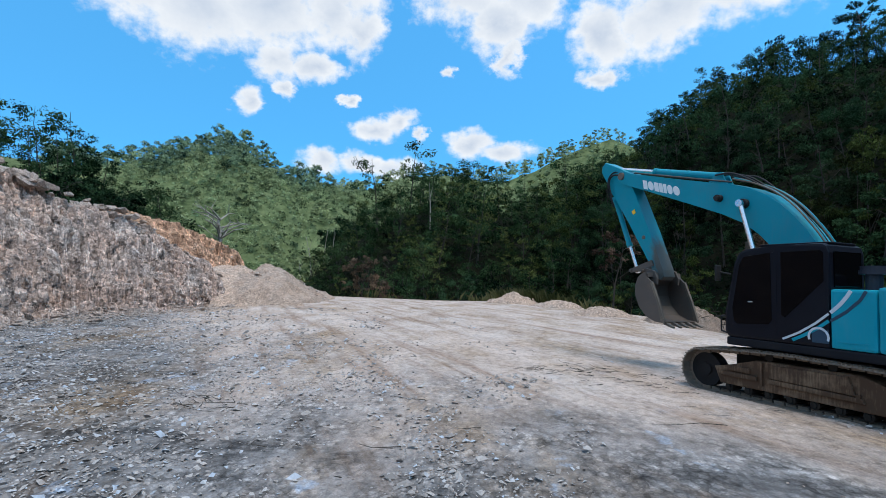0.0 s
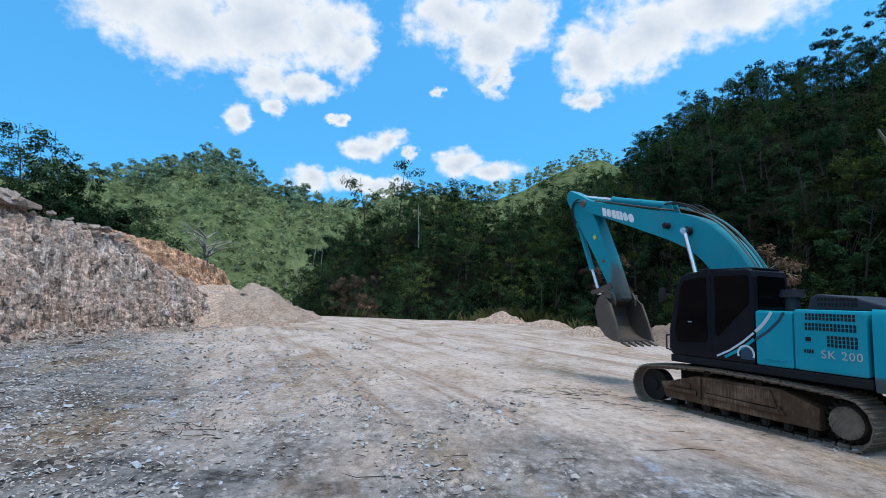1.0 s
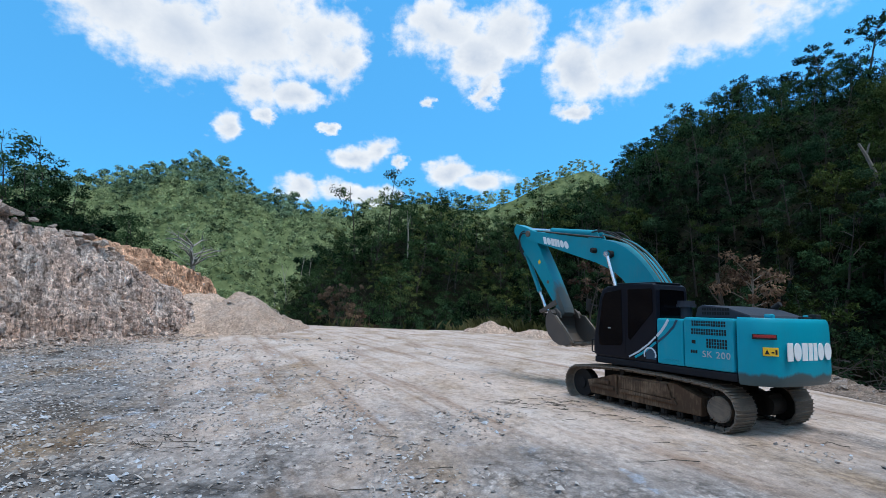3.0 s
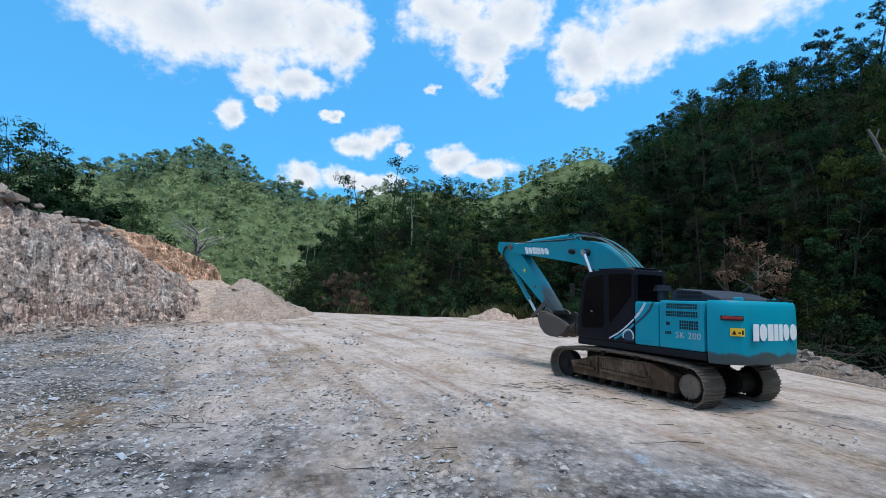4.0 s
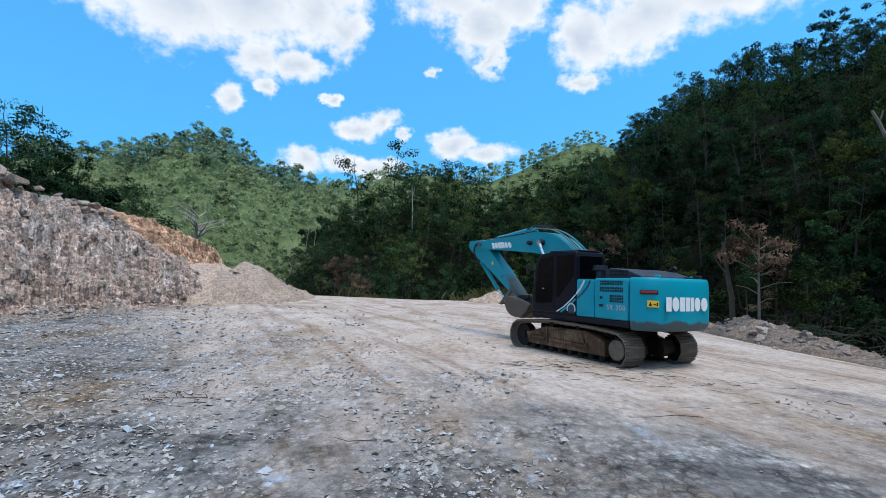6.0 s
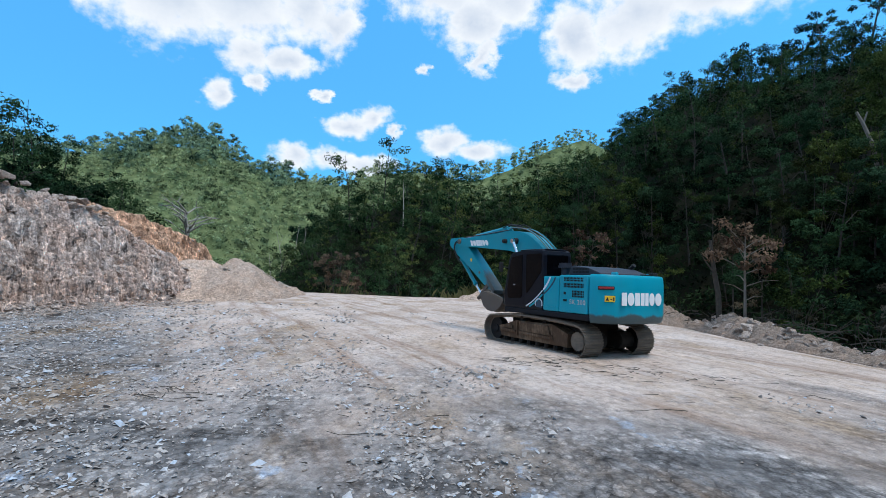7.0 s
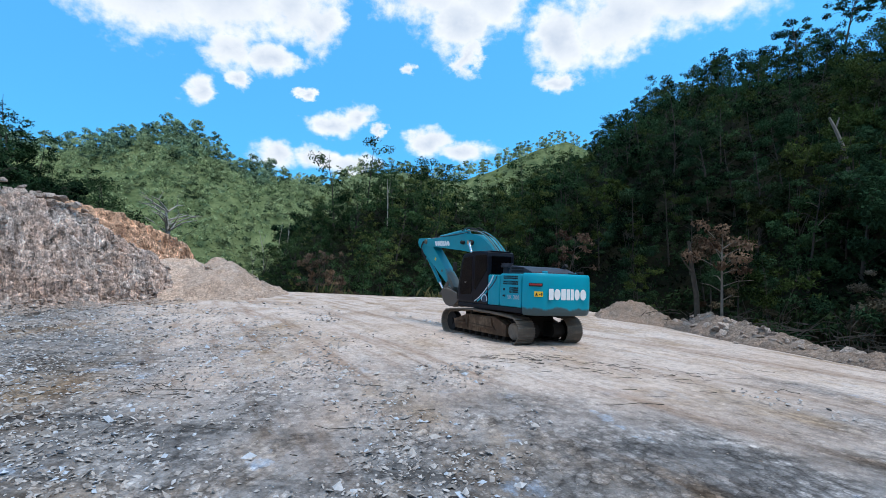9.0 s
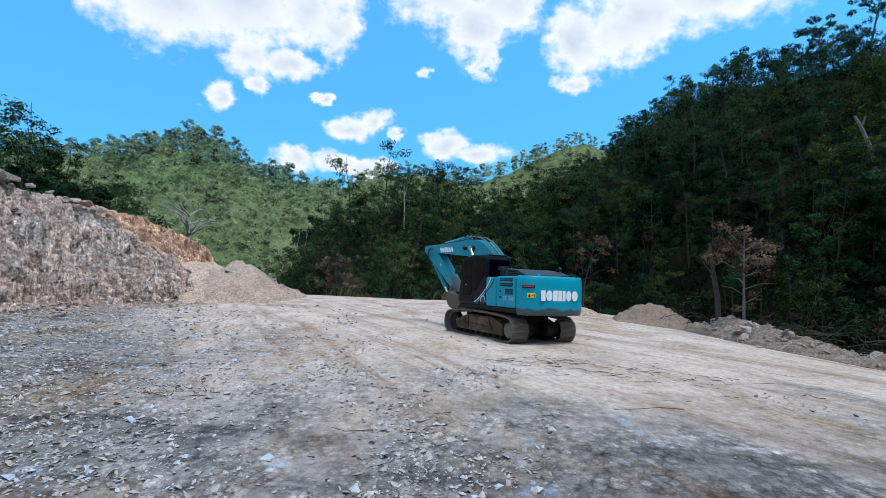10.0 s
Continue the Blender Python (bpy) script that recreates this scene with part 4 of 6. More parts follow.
        tube(bm, (-0.40, y, z), (0.40, y, z), 0.055, n=14)
        part("boom_pin", bm, BLACK, boom)
    bm = tube(bmesh.new(), (-0.30, 5.32, 3.12), (0.30, 5.32, 3.12), 0.10, n=20)
    part("boom_tip_pin", bm, STEEL, boom)
    bm = bmesh.new()
    for x in (-0.10, 0.10):
        slab(bm, [(2.3, 2.58), (2.75, 2.68), (2.56, 2.86), (2.44, 2.86)], x - 0.02, x + 0.02, 0.006)
    part("cylinder_bracket", bm, TEAL_ARM, boom)
    for k, x in enumerate((-0.21, -0.16, -0.11, 0.05, 0.12)):
        hose("hydraulic_pipe", [(x, 0.15, 1.12), (x, 0.50, 1.62), (x, 1.0, 2.15), (x, 1.5, 2.46), (x, 2.1, 2.66 + 0.03 * (k % 2))], 0.017, (STEEL, TEAL_ARM, BLACK)[k % 3], boom)
    for k, x in enumerate((-0.17, -0.08, 0.16)):
        hose("rubber_hose", [(x, 1.35, 2.36), (x - 0.02, 1.8, 2.64 + 0.03 * k), (x, 2.2, 2.80 - 0.02 * k), (x, 2.55, 2.80)], 0.02, BLACK, boom)
    hose("steel_line", [(-0.235, 2.1, 2.585), (-0.235, 3.2, 2.80), (-0.235, 4.9, 3.15)], 0.012, BLACK, boom)
    hose("steel_line", [(-0.20, 2.1, 2.60), (-0.20, 3.2, 2.82), (-0.20, 4.9, 3.17)], 0.012, STEEL, boom)

    # stick: y runs along it from its pin to the bucket pin, z is its outer side
    bm = slab(bmesh.new(), [(-0.76, 0.42), (-0.72, 0.58), (-0.58, 0.66), (-0.2, 0.60), (0.2, 0.56), (0.55, 0.48), (1.2, 0.36), (2.5, 0.17), (2.95, 0.12), (3.06, 0.02), (3.02, -0.11), (2.85, -0.14),
                            (1.8, -0.17), (0.75, -0.16), (0.25, -0.14), (-0.08, -0.12), (-0.3, 0.04)], -0.19, 0.19, 0.02)
    stick = part("stick", bm, TEAL_STICK, top, "teal stick, worn to grey near the bucket")
    bm = bmesh.new()
    box(bm, (-0.197, 1.02, 0.02), (-0.19, 1.13, 0.13), 0.003)
    part("yellow_label", bm, YELLOW, stick)
    bm = tube(bmesh.new(), (-0.21, 1.85, 0.05), (-0.19, 1.85, 0.05), 0.05, n=14)
    part("grease_boss", bm, STEEL, stick)
    hose("stick_hose", [(-0.21, -0.05, 0.0), (-0.26, -0.2, 0.35), (-0.26, 0.25, 0.55), (-0.22, 0.6, 0.62)], 0.022, BLACK, stick)
    hose("stick_hose", [(-0.12, -0.1, 0.0), (-0.22, -0.30, 0.30), (-0.24, 0.1, 0.62), (-0.12, 0.5, 0.70)], 0.02, BLACK, stick)
    bm = bmesh.new()
    for x in (-0.215, 0.215):
        slab(bm, [(2.50, 0.04), (2.40, 0.80), (2.50, 0.80), (2.66, 0.04)], x - 0.02, x + 0.02, 0.006)
    tube(bm, (-0.26, 2.45, 0.76), (0.26, 2.45, 0.76), 0.045, n=14)
    part("bucket_link", bm, BUCKET, stick)

    # bucket: y runs from its pin to the lip, z is its outer, rounded side
    shell = [(0.0, -0.10), (-0.12, -0.05), (-0.16, -0.22), (-0.14, -0.46), (0.0, -0.74), (0.24, -0.93), (0.55, -0.98), (0.88, -0.86), (1.12, -0.60), (1.28, -0.28)]
    bm = bmesh.new()
    inner = [(y * 0.97 + 0.02, z + 0.05) for y, z in shell]
    slab(bm, shell + inner[::-1], -0.55, 0.55)
    bucket = part("bucket", bm, BUCKET, top, "worn brown steel digging bucket")
    for x in (-0.55, 0.55):
        bm = slab(bmesh.new(), shell + [(1.25, -0.26), (0.75, -0.10), (0.2, 0.0)], x - 0.02, x + 0.02, 0.006)
        part("bucket_side", bm, BUCKET, bucket)
        bm = slab(bmesh.new(), [(1.30, -0.27), (1.24, -0.20), (0.75, -0.06), (0.20, 0.04), (0.20, -0.04), (0.75, -0.15), (1.2, -0.34)], x - 0.03, x + 0.03, 0.006)
        part("cutting_edge", bm, STEEL, bucket)
    for x in (-0.35, 0.35):
        bm = slab(bmesh.new(), [(-0.10, 0.10), (0.12, 0.08), (0.25, -0.06), (0.1, -0.2), (-0.18, -0.30), (-0.30, -0.18)], x - 0.03, x + 0.03, 0.008)
        part("bucket_ear", bm, BUCKET, bucket)
    for k in range(5):
        x = -0.46 + k * 0.23
        bm = slab(bmesh.new(), [(1.20, -0.36), (1.24, -0.28), (1.46, -0.06), (1.49, -0.09), (1.30, -0.36)], x - 0.04, x + 0.04, 0.008)
        part("tooth", bm, STEEL, bucket)
    for x in (-0.3, 0.0, 0.3):
        bm = slab(bmesh.new(), [(0.0, -0.76), (0.24, -0.95), (0.55, -1.0), (0.88, -0.88), (1.12, -0.62), (1.12, -0.64), (0.90, -0.91), (0.56, -1.03), (0.22, -0.98), (-0.02, -0.78)], x - 0.05, x + 0.05)
        part("wear_strip", bm, STEEL, bucket)

    for ob in (bucket, *bucket.children):
        ob.data.transform(Matrix.Diagonal((1, 0.93, -0.66, 1)))
        ob.data.flip_normals()

    # cylinders: each barrel and rod lies along its own y axis
    def cylinder(length, r, material, name, xs=(0,), rod=False):
        bm = bmesh.new()
        for x in xs:
            tube(bm, (x, 0.0, 0), (x, length, 0), r, n=16)
            tube(bm, (x - r * 1.1, 0, 0), (x + r * 1.1, 0, 0), r * (1.5 if rod else 1.15), n=14)
            if not rod:
                tube(bm, (x, length - 0.10, 0), (x, length, 0), r * 1.14, n=16)
                tube(bm, (x, length * 0.45, 0), (x, length * 0.47, 0), r * 1.1, n=16)
        return part(name, bm, material, top, "bright chrome piston rod" if rod else "teal hydraulic cylinder")

    arm = {"boom": boom, "stick": stick, "bucket": bucket,
           "arm_cylinder": cylinder(1.95, 0.085, TEAL_ARM, "arm_cylinder"), "arm_rod": cylinder(1.75, 0.05, CHROME, "arm_rod", rod=True),
           "boom_cylinder": cylinder(0.8, 0.08, TEAL_ARM, "boom_cylinder", (-0.40,)), "boom_rod": cylinder(1.0, 0.05, CHROME, "boom_rod", (-0.40,), True),
           "boom_cylinder_2": cylinder(0.8, 0.08, TEAL_ARM, "boom_cylinder", (0.40,)), "boom_rod_2": cylinder(1.0, 0.05, CHROME, "boom_rod", (0.40,), True),
           "bucket_cylinder": cylinder(1.45, 0.07, TEAL_ARM, "bucket_cylinder"), "bucket_rod": cylinder(1.1, 0.042, CHROME, "bucket_rod", rod=True)}
    return top, arm, moving, shoes


EXCAVATOR, ARM, WHEELS, SHOE_LIST = make_excavator()


# ---- bank, heaps and stones ----
def grid_faces(ny, nx):
    idx = np.arange(ny * nx).reshape(ny, nx)
    return np.stack([idx[:-1, :-1], idx[:-1, 1:], idx[1:, 1:], idx[1:, :-1]], -1).reshape(-1, 4)


def bank_mesh(name, along, foot_x, height, setback, material, label, category, seed, bump, groove, step=0.12, back=16.0):
    """A cut bank whose foot runs along y; its face leans back to the crest, and behind lies a rough top."""
    ys = np.arange(along[0], along[-1], step)
    vs = np.r_[np.linspace(-0.06, 1, 104), 1 + np.linspace(0.02, 1, 26) ** 1.3]
    gy, gv = np.meshgrid(ys, vs)
    fx, h, sb = (np.interp(gy, along, k) for k in (foot_x, height, setback))
    fx = fx + 0.9 * rough(gy / 3.1, gy * 0 + 2.0, seed, 3)
    h = h * (1 + 0.10 * rough(gy / 1.9, gy * 0 + 7.0, seed + 3, 4))
    f = np.clip(gv, -0.1, 1)
    x = fx - sb * np.where(f > 0, np.clip(f, 0, 1) ** 1.25, f)
    z = h * np.where(f > 0, 1 - (1 - np.clip(f, 0, 1)) ** 1.12, f)
    rear = np.clip(gv - 1, 0, 1)
    x, z = x - back * rear, z + h * (0.10 * np.sin(rear * 5.0) * 0.3 - 1.05 * smoothstep(0.45, 1, rear))
    face = smoothstep(0.0, 0.12, gv) * (1 - 0.5 * smoothstep(1.0, 1.3, gv))
    size = np.clip(h / 4, 0.05, 1)
    blocks = rough(gy / 1.5, z / 1.1 + 0.35 * gy, seed + 9, 5, 0.62)
    blocks = np.sign(blocks) * np.abs(blocks) ** 0.8
    # teeth of a bucket have combed the face in short upright strokes
    comb = np.abs(np.sin(math.pi * (gy / 0.42 + 1.3 * rough(gy / 1.1, z / 2.2, seed + 21, 3)))) ** 0.6
    grooves = comb * groove * 0.30 * (0.35 + 1.3 * lattice(gy / 1.4, z / 1.2, seed + 25)) + 0.25 * groove * np.abs(rough(gy / 0.55 + 0.25 * z, z / 3.5, seed + 22, 3))
    chips = rough(gy / 0.22, (z + x) / 0.2, seed + 30, 2)
    lumps = np.abs(rough(gy / 0.55, (z + 0.5 * x) / 0.5, seed + 40, 3)) * 1.3
    push = face * size * (bump * blocks - grooves + 0.5 * chips + 0.35 * lumps)
    x, z = x + push * 0.85, z + push * 0.45
    ground = land(np.interp(gy, along, foot_x), gy) - 0.15
    z = z + ground * (1 - np.clip(gv, 0, 1)) - 0.05
    ob = mesh_object(name, np.stack([x, gy, z], -1).reshape(-1, 3), grid_faces(*x.shape)[:, ::-1], material)
    tagged(ob, label, category)
    return ob, np.stack([x, gy, z, gv], -1)


def embed_rocks(bank, surface, count, y0, y1, seed):
    """Angular rocks that stick out of a bank's face."""
    rng = np.random.default_rng(seed)
    points = surface.reshape(-1, 4)
    points = points[(points[:, 1] > y0) & (points[:, 1] < y1) & (points[:, 3] > 0.04) & (points[:, 3] < 1.04)]
    for k, p in enumerate(points[rng.integers(0, len(points), count)]):
        s = float(np.clip(rng.lognormal(-2.0, 0.45), 0.06, 0.42))
        ob = new("rock", ROCKS[k % 10])
        ob.parent = bank
        ob.matrix_local = pose(p[0], p[1], p[2], rng.uniform(-60, 60), rng.uniform(-60, 60), rng.uniform(0, 360)) @ Matrix.Diagonal((s * 1.3, s, s * 0.9, 1))


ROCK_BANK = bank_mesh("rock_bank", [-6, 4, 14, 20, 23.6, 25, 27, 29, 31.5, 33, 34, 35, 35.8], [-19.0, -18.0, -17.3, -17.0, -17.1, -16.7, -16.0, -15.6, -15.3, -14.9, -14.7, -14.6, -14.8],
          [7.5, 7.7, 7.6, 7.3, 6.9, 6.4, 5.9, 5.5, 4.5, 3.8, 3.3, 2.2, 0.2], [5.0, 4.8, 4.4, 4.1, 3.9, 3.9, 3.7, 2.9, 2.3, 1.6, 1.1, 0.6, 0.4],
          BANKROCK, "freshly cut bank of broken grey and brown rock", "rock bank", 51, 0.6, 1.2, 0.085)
ORANGE_BANK = bank_mesh("orange_bank", [28, 31, 34, 36, 38, 40, 42, 42.7, 43.2], [-21.5, -20.6, -19.8, -19.0, -17.6, -16.9, -16.3, -16.1, -16.1],
          [5.9, 6.2, 6.3, 6.25, 5.95, 5.0, 4.25, 3.2, 0.3], [3.0, 2.8, 2.6, 2.5, 2.2, 1.8, 1.0, 0.6, 0.5],
          ORANGE, "bank of bare orange subsoil with tooth marks", "earth bank", 71, 0.4, 0.7, 0.14, 11.0)


def heap(name, x, y, rx, ry, h, seed, label, material=None, turn=0.0, n=56, blunt=0.05):
    u, v = np.meshgrid(np.linspace(-1, 1, n), np.linspace(-1, 1, n))
    d = np.hypot(u, v) * (1 + 0.9 * rough(u * 2.2 + 5, v * 2.2 + 3, seed, 4))
    z = h * (1 - np.sqrt(np.clip(d, 0, 1) ** 2 + blunt) + blunt * 0.48).clip(0, 1) * (1 + 0.5 * rough(u * 3, v * 3, seed + 2, 4))
    z = z + 0.30 * min(1, h) * rough(u * 18, v * 18, seed + 5, 4) * smoothstep(0.98, 0.75, d)
    z = z * smoothstep(1.0, 0.8, np.maximum(np.abs(u), np.abs(v)))
    c, s = math.cos(radians(turn)), math.sin(radians(turn))
    px, py = x + rx * u * c - ry * v * s, y + rx * u * s + ry * v * c
    pz = land(px, py) + z - 0.03 - 0.15 * smoothstep(0.94, 1.05, np.maximum(d, np.maximum(np.abs(u), np.abs(v)) * 1.05))
    return tagged(mesh_object(name, np.stack([px, py, pz], -1).reshape(-1, 3), grid_faces(n, n), material or PILE, smooth=True), label, "heap")


heap("gravel_heap", -14.0, 40.6, 5.2, 7.4, 4.05, 81, "broad heap of pale brown gravel at the end of the bank", n=110, blunt=0.3)
heap("gravel_heap", -17.2, 39.6, 5.0, 7.0, 4.1, 84, "slope of pale gravel below the orange bank", n=90, blunt=0.2)
heap("gravel_heap", 13.3, 27.6, 2.5, 2.3, 1.35, 87, "conical heap of grey gravel at the edge of the yard", RUBBLE, n=80)
heap("gravel_heap", 9.9, 31.5, 2.2, 1.8, 0.7, 90, "low heap of brown gravel at the edge of the yard")
heap("earth_heap", 6.4, 45.4, 2.6, 1.5, 1.15, 93, "small heap of pale earth at the far rim", turn=-25)
heap("earth_heap", 9.2, 40.5, 2.8, 1.3, 0.75, 96, "low heap of pale earth at the far rim", turn=-50)


def rock_shape(seed, flat=0.7):
    rng = random.Random(seed)
    bm = bmesh.new()
    for _ in range(16):
        v = Vector((rng.gauss(0, 1), rng.gauss(0, 1), rng.gauss(0, 1))).normalized() * rng.uniform(0.75, 1.0)
        bm.verts.new((v.x, v.y * rng.uniform(0.75, 1.0), v.z * flat))
    hull = bmesh.ops.convex_hull(bm, input=bm.verts)
    bmesh.ops.delete(bm, geom=[v for v in bm.verts if not v.link_faces], context="VERTS")
    me = bpy.data.meshes.new("rock")
    bm.to_mesh(me)
    bm.free()
    me.materials.append(STONE)
    return me


ROCKS = [rock_shape(k, 0.55 + 0.05 * (k % 5)) for k in range(10)]


def rock_arrays(me):
    verts = np.array([v.co[:] for v in me.vertices])
    return verts, [list(p.vertices) for p in me.polygons]


ROCK_ARRAYS = [rock_arrays(me) for me in ROCKS]


embed_rocks(*ROCK_BANK, 290, 15, 35, 61)
embed_rocks(*ORANGE_BANK, 26, 32, 42, 62)


def joined_stones(name, places, sizes, seed, label, material, category="stones"):
    """Many loose stones in one mesh: places (n, 3) and sizes (n)."""
    rng = np.random.default_rng(seed)
    verts, faces, base = [], [], 0
    for p, s in zip(places, sizes):
        v, f = ROCK_ARRAYS[rng.integers(len(ROCK_ARRAYS))]
        a = rng.uniform(0, 2 * math.pi)
        c, sn = math.cos(a), math.sin(a)
        q = v * s * np.array([1.0, rng.uniform(0.6, 1.0), rng.uniform(0.45, 0.9)])
        q = np.stack([q[:, 0] * c - q[:, 1] * sn, q[:, 0] * sn + q[:, 1] * c, q[:, 2]], 1) + p
        verts.append(q)
        faces.extend([[i + base for i in poly] for poly in f])
        base += len(v)
    ob = mesh_object(name, np.concatenate(verts), faces, material)
    return tagged(ob, label, category, kind="stuff")


def stone_scatter():
    rng = np.random.default_rng(5)
    n = 6000
    y = 3.6 + 24 * rng.random(n) ** 1.7
    x = rng.normal(-0.25, 0.55, n) * (y * 0.85 + 1.5)
    # loose stones lie in swathes, thickest towards the bank
    keep = rough(x / 2.6, y / 4.0, 61, 3) * 2.4 - 0.25 - 0.085 * x - 0.03 * (y - 8) > rng.random(n) * 0.9 - 0.05
    keep &= (x > -18) & (x < 11.5)
    x, y = x[keep], y[keep]
    size = np.clip(rng.lognormal(-3.9, 0.5, len(x)), 0.010, 0.10) * np.where(x > -1.0, 0.6, 1.0)
    joined_stones("loose_stones", np.stack([x, y, land(x, y) + size * 0.25], 1), size, 6, "loose grey and buff stones strewn over the yard", STONE)
    # broken rock along the foot of the bank
    n = 2600
    y = rng.uniform(8, 37, n)
    d = np.abs(rng.normal(0, 1.2, n))
    x = np.interp(y, [4, 14, 20, 24, 27, 31, 35, 39], [-18.0, -17.3, -17.0, -17.0, -16.0, -15.4, -14.6, -13.4]) + d - 0.5
    size = np.clip(rng.lognormal(-2.75, 0.55, n), 0.03, 0.32)
    joined_stones("bank_scree", np.stack([x, y, land(x, y) + np.clip(0.6 - d, 0, 1) * 0.5 + size * 0.2], 1), size, 7, "broken grey scree along the foot of the bank", STONE)
    # scree on the gravel heap
    n = 800
    a, r = rng.uniform(0, 2 * math.pi, n), np.sqrt(rng.random(n)) * 0.95
    x, y = -14.0 + 5.2 * r * np.cos(a), 40.6 + 6.9 * r * np.sin(a)
    size = np.clip(rng.lognormal(-2.7, 0.5, n), 0.03, 0.3)
    joined_stones("heap_scree", np.stack([x, y, land(x, y) + 3.5 * np.clip(0.97 - np.sqrt(r ** 2 + 0.05), 0, 1)], 1), size, 8, "broken stones lying on the gravel heap", STONE)


stone_scatter()


def chip_scatter():
    """Small flat chips, thick on the loose side of the yard."""
    rng = np.random.default_rng(15)
    n = 150000
    y = 3.3 + 28 * rng.random(n) ** 1.7
    x = rng.uniform(-1.05, 1.0, n) * (y * 0.95 + 1.5)
    swathe = rough(x / 1.5, y / 2.6, 63, 4) * 3.0 + 0.30 - 0.115 * x - 0.045 * (y - 7)
    keep = (swathe > rng.random(n)) & (x > -17) & (x < 12)
    x, y = x[keep][:27000], y[keep][:27000]
    n = len(x)
    size = np.clip(rng.lognormal(-4.0, 0.5, n), 0.008, 0.075) * (1 + y * 0.03)
    a = rng.uniform(0, 2 * math.pi, n)
    shape = np.array([(1, 0, 0), (0.25, 0.75, 0), (-0.9, 0.35, 0), (-0.45, -0.7, 0), (0.1, 0.05, 0.42), (0, 0, -0.3)])
    v = shape[None] * rng.uniform(0.7, 1.3, (n, 6, 3)) * size[:, None, None]
    tip = rng.normal(0, 0.35, (n, 2))
    v[:, :, 2] += v[:, :, 0] * tip[:, :1] + v[:, :, 1] * tip[:, 1:]
    c, s = np.cos(a)[:, None], np.sin(a)[:, None]
    clod = np.clip(rough(x / 0.35, y / 0.35, 31, 3) - 0.02, 0, None) * 0.12
    z = land(x, y) + clod + size * 0.15
    v = np.stack([v[:, :, 0] * c - v[:, :, 1] * s + x[:, None], v[:, :, 0] * s + v[:, :, 1] * c + y[:, None], v[:, :, 2] + z[:, None]], -1)
    tri = np.array([(0, 1, 4), (1, 2, 4), (2, 3, 4), (3, 0, 4), (1, 0, 5), (2, 1, 5), (3, 2, 5), (0, 3, 5)])
    faces = (np.arange(n)[:, None, None] * 6 + tri[None]).reshape(-1, 3)
    tagged(mesh_object("stone_chips", v.reshape(-1, 3), faces, CHIPS), "small grey and buff stone chips over the yard", "stone chips", kind="stuff")


chip_scatter()


def boulders():
    rng = random.Random(12)
    for k in range(88):
        y = 17 + 13.5 * rng.random() ** 0.8
        h = np.interp(y, [14, 20, 23.6, 25, 27, 29, 31.5], [7.6, 7.3, 6.9, 6.4, 5.9, 5.5, 4.5])
        x = np.interp(y, [14, 20, 23.6, 25, 27, 29, 31.5], [-21.7, -21.1, -21.0, -20.6, -19.7, -18.5, -17.6]) + rng.uniform(-1.6, 0.5)
        s = rng.choice((0.25, 0.32, 0.4, 0.5, 0.62, 0.75)) * (1.0 if y < 26 else 0.6)
        ob = new("boulder", ROCKS[k % 10])
        ob.matrix_world = pose(x, y, h + s * 0.12, rng.uniform(-20, 20), rng.uniform(-20, 20), rng.uniform(0, 360)) @ Matrix.Diagonal((s * 1.25, s, s, 1))
        tagged(ob, "pale angular boulder on the crest of the bank", "boulder", "boulders along the bank")
    for x, y, s in ((-15.3, 25.2, 0.55), (-14.6, 21.5, 0.3), (-13.9, 28.0, 0.25), (-14.2, 30.2, 0.3), (-12.7, 34.5, 0.35), (-15.4, 26.6, 0.4)):
        ob = new("boulder", ROCKS[int(abs(x * 7)) % 10])
        ob.matrix_world = pose(x, y, float(land(x, y)) + s * 0.25, 8, -6, x * 50) @ Matrix.Diagonal((s * 1.3, s, s * 0.9, 1))
        tagged(ob, "pale boulder at the foot of the bank", "boulder", "boulders along the bank")


boulders()


